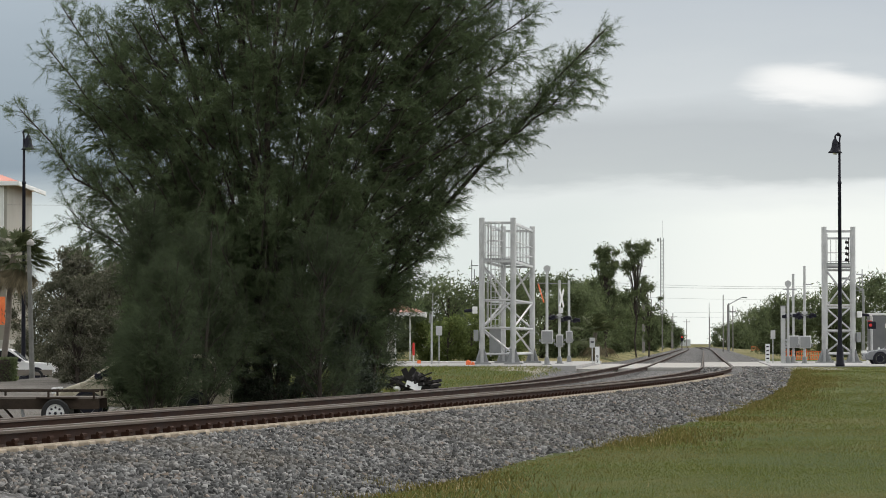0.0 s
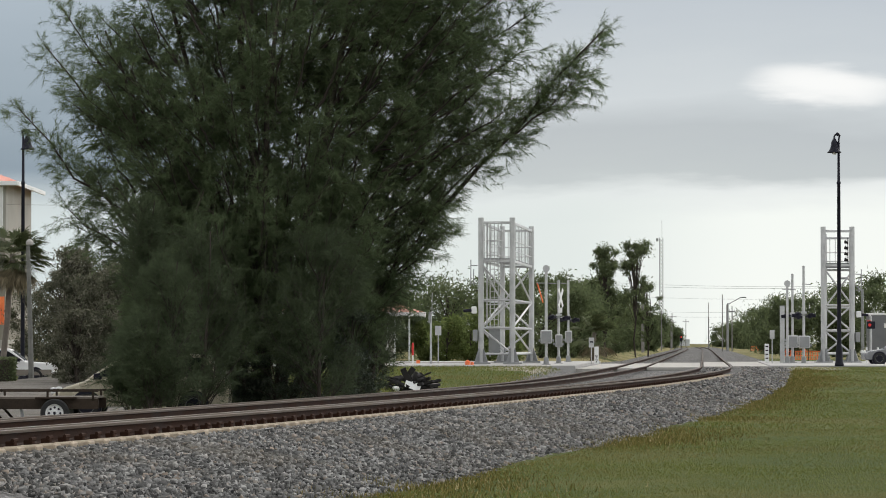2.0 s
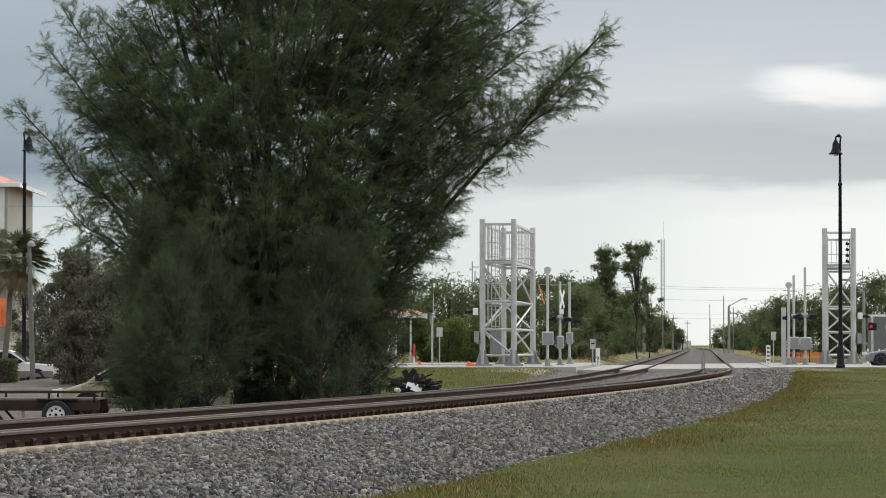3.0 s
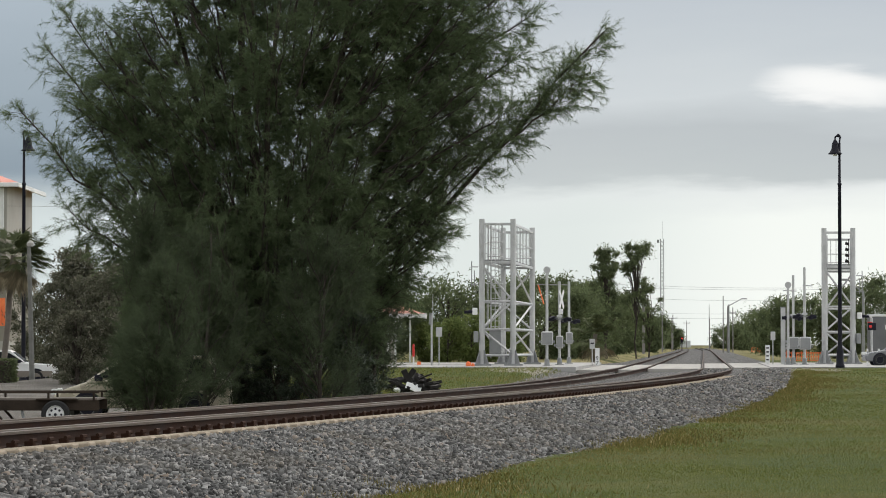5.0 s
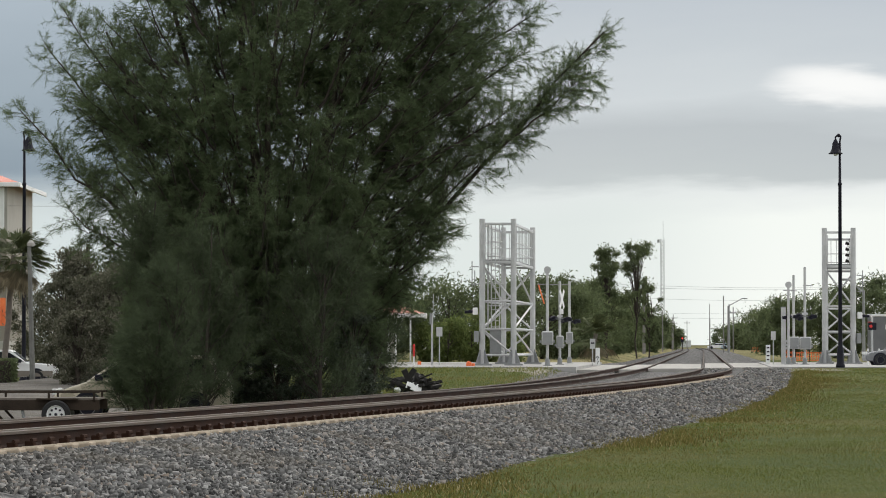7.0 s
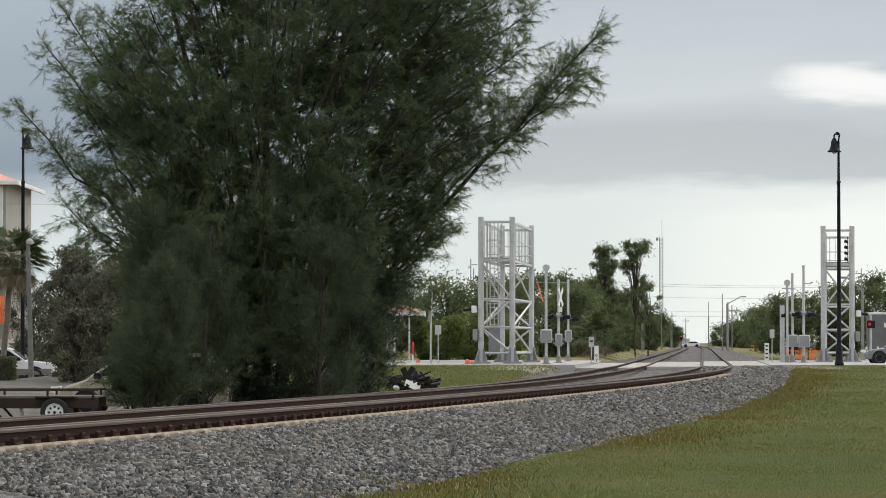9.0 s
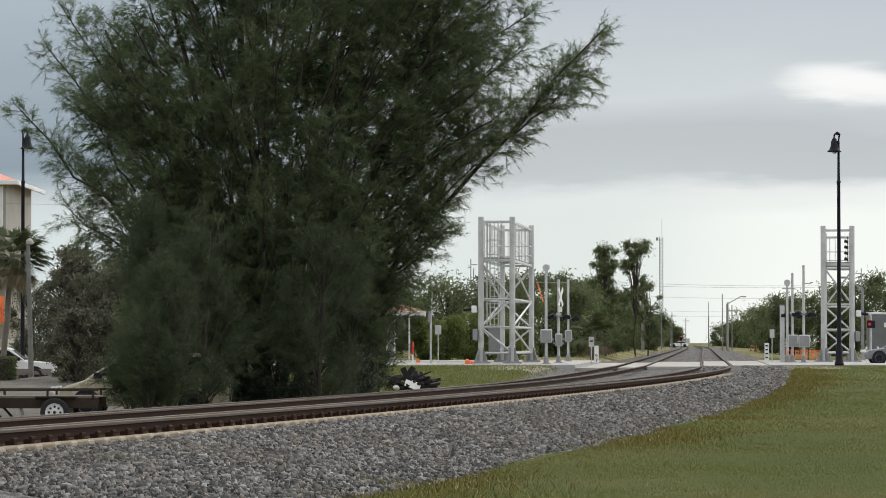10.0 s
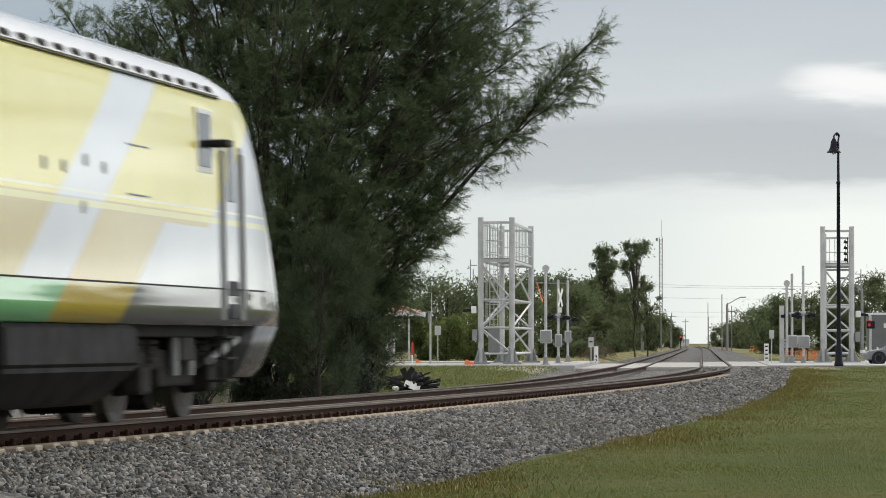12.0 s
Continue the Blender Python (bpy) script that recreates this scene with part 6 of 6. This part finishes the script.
def stones():
    rs = np.random.RandomState(3)
    rng = random.Random(3)
    pos, size = [], []
    for d0, d1, per_m, big in ((30, 48, 1400, 0.0275), (48, 66, 900, 0.03), (66, 95, 430, 0.036), (95, 150, 160, 0.045), (150, 180, 110, 0.05)):
        for i in range(int((d1 - d0) * per_m)):
            d = rng.uniform(d0, d1)
            lo = toe(d) - 0.1
            o = lo + (-0.58 - lo) * rng.random() ** 0.9
            if rng.random() < 0.06:
                o = rng.uniform(0.15, 1.35)
            p = on_track(d, o)
            pos.append((p.x, p.y, bed_z(d, max(o, toe(d))) + rng.uniform(-0.3, 0.5) * big))
            size.append(big * rng.uniform(0.55, 1.45))
    n = len(pos)
    V = rock_verts(rs, n) * np.array(size)[:, None, None] + np.array(pos)[:, None, :]
    F = np.array([[0, 3, 2, 1], [4, 5, 6, 7], [0, 1, 5, 4], [1, 2, 6, 5], [2, 3, 7, 6], [3, 0, 4, 7]])
    faces = (np.arange(n)[:, None, None] * 8 + F[None]).reshape(-1)
    me = bpy.data.meshes.new("ballast_stones")
    me.vertices.add(n * 8)
    me.vertices.foreach_set("co", V.astype(np.float32).ravel())
    me.loops.add(n * 24)
    me.loops.foreach_set("vertex_index", faces.astype(np.int32))
    me.polygons.add(n * 6)
    me.polygons.foreach_set("loop_start", np.arange(0, n * 24, 4, dtype=np.int32))
    me.update(calc_edges=True)
    g = Graph("ballast_stone")
    r = g.geo.outputs["Random Per Island"]
    tone = g.ramp(r, (0.0, C(0.032, 0.032, 0.031)), (0.3, C(0.088, 0.087, 0.083)), (0.65, C(0.17, 0.168, 0.162)), (0.88, C(0.34, 0.336, 0.32)), (1.0, C(0.24, 0.19, 0.145)))
    tone = g.mix(g.range(g.noise(0.35, 4), 0.45, 0.7, 0.0, 0.45), tone, C(0.15, 0.13, 0.1))
    tone = g.mix(g.math("MULTIPLY", g.noise(60, 3), 0.3), tone, C(0.08))
    me.materials.append(g.set(tone, 0.88, 0, 0.25))
    tagged(new("ballast_stones", me), "loose angular grey crushed stones of the track bed", "ballast", kind="stuff")


stones()


def tufts(name, P, H, W, rs, mat):
    """Leaning blades at the given feet."""
    P, H, W = np.array(P), np.array(H)[:, None], np.array(W)[:, None]
    n = len(P)
    a = rs.uniform(0, 2 * np.pi, n)
    lean = np.stack([np.cos(a), np.sin(a), np.zeros(n)], 1) * rs.uniform(0.1, 0.8, (n, 1))
    side = np.stack([np.cos(a * 3), np.sin(a * 3) * 0.4, np.zeros(n)], 1)
    up = np.array([[0, 0, 1.0]])
    tip = P + (up + lean) * H
    tri = np.stack([P - side * W, tip, P + side * W], 1)
    return blades(name, tri.reshape(-1, 3), mat, None, 3)


def grass():
    rs = np.random.RandomState(9)
    rng = random.Random(9)
    P, H, W = [], [], []
    for d0, d1, per_m, h, w in ((33, 45, 3600, 0.02, 0.007), (45, 65, 1800, 0.024, 0.009), (65, 110, 600, 0.03, 0.014), (110, 176, 190, 0.04, 0.02)):
        for i in range(int((d1 - d0) * per_m)):
            d = rng.uniform(d0, d1)
            t = toe(d)
            reach = 6.3
            o = t - 0.05 - reach * rng.random()
            x = near_rail(d)[0] - o
            k = h * rng.uniform(0.5, 1.5)
            P.append((x, d, ground_z(d, o) + 0.05 * noise.noise((x * 0.23, d * 0.11, 0)) - 0.01))
            H.append(k)
            W.append(w)
    # rank growth at the feet of the trees, and the lawn beyond the tracks
    for i in range(15000):
        d = rng.uniform(76, 128)
        o = rng.uniform(9.0, 15.0)
        x = near_rail(d)[0] - o
        if x > -1.6 or x < -7.6:
            continue
        P.append((x, d, ground_z(d, o) - 0.03))
        H.append(rng.uniform(0.1, 0.5))
        W.append(0.008)
    for i in range(14000):
        d = rng.uniform(126, 182)
        o = rng.uniform(8.6, 19.0)
        x = near_rail(d)[0] - o
        P.append((x, d, ground_z(d, o) - 0.01))
        H.append(0.09 * rng.uniform(0.5, 1.5))
        W.append(0.016)
    g = Graph("grass_blades")
    r = g.geo.outputs["Random Per Island"]
    col = g.ramp(r, (0.0, C(0.12, 0.145, 0.028)), (0.55, C(0.17, 0.195, 0.042)), (0.88, C(0.225, 0.22, 0.065)), (1.0, C(0.38, 0.34, 0.18)))
    dry = g.ramp(r, (0.0, C(0.15, 0.14, 0.04)), (0.6, C(0.21, 0.185, 0.06)), (1.0, C(0.33, 0.27, 0.12)))
    col = g.mix(g.range(g.noise(0.16, 3), 0.5, 0.66), col, dry)
    sheet = tufts("grass", P, H, W, rs, g.set(col, 0.8, 0, 0.2))
    tagged(sheet, "short olive green mown lawn grass beside the railway", "grass", kind="stuff")


def weeds():
    rs = np.random.RandomState(10)
    rng = random.Random(10)
    P, H, W = [], [], []
    for i in range(56000):
        d = rng.uniform(33, 165)
        t = toe(d) + 0.25 * noise.noise((d * 0.35, 3.1, 0))
        lump = noise.noise((d * 0.8, 7.7, 0))
        band = 0.5 + 0.5 * noise.noise((d * 0.12, 1.7, 0))
        o = t + 0.32 - abs(rng.gauss(0, 0.5 + 1.0 * band)) + 0.25 * lump
        x = near_rail(d)[0] - o
        P.append((x, d, max(bed_z(d, max(o, toe(d))), ground_z(d, o)) - 0.02))
        H.append((0.035 + 0.06 * max(lump, 0)) * rng.uniform(0.5, 1.7))
        W.append(0.006 + d * 0.00009)
    g = Graph("dry_weeds")
    r = g.geo.outputs["Random Per Island"]
    col = g.ramp(r, (0.0, C(0.11, 0.107, 0.028)), (0.5, C(0.16, 0.143, 0.04)), (0.85, C(0.23, 0.18, 0.06)), (1.0, C(0.42, 0.35, 0.19)))
    sheet = tufts("dry_weeds", P, H, W, rs, g.set(col, 0.85, 0, 0.15))
    tagged(sheet, "brownish dry weeds along the foot of the ballast", "weeds", kind="stuff")


grass()
weeds()

NOSE_D = 47.6
SPEED_D = 35.6


def motions():
    rows = []
    for i in range(25):
        t = i * 0.5
        d = NOSE_D + (t - 12.0) * SPEED_D
        p = on_track(d, 0.755, -0.045)
        q = on_track(d - 14, 0.755, -0.045)
        v = p - q
        rows.append((t, pose(p.x, p.y, p.z, 0, -1.6, -math.degrees(math.atan2(v.x, v.y)))))
    walk(loco, rows)
    walk(sky, [(0, pose(0, 0, CAM_Z)), (6, pose(0, 0, CAM_Z, 0, 0, -0.36)), (12, pose(0, 0, CAM_Z, 0, 0, -0.72))])
    # cross traffic at the far end of the line
    walk(blue_car, [(0, pose(0, 860, -0.3)), (12, pose(120.8, 860, -0.3))])
    walk(white_car, [(0, pose(88.5, 866, -0.3, 0, 0, 180)), (12, pose(52.6, 866, -0.3, 0, 0, 180))])
    # light breeze in the feathery crowns
    for n, (root, crowns) in enumerate(TREES):
        for j, c in enumerate(crowns):
            rows = []
            for i in range(25):
                t = i * 0.5
                a = 0.22 * math.sin(1.9 * t + n + 1.3 * j) + 0.12 * math.sin(4.1 * t + 2 * n + j)
                rows.append((t, pose(0, 0, 0, 0.4 * a, a, 0)))
            walk(c, rows)


motions()
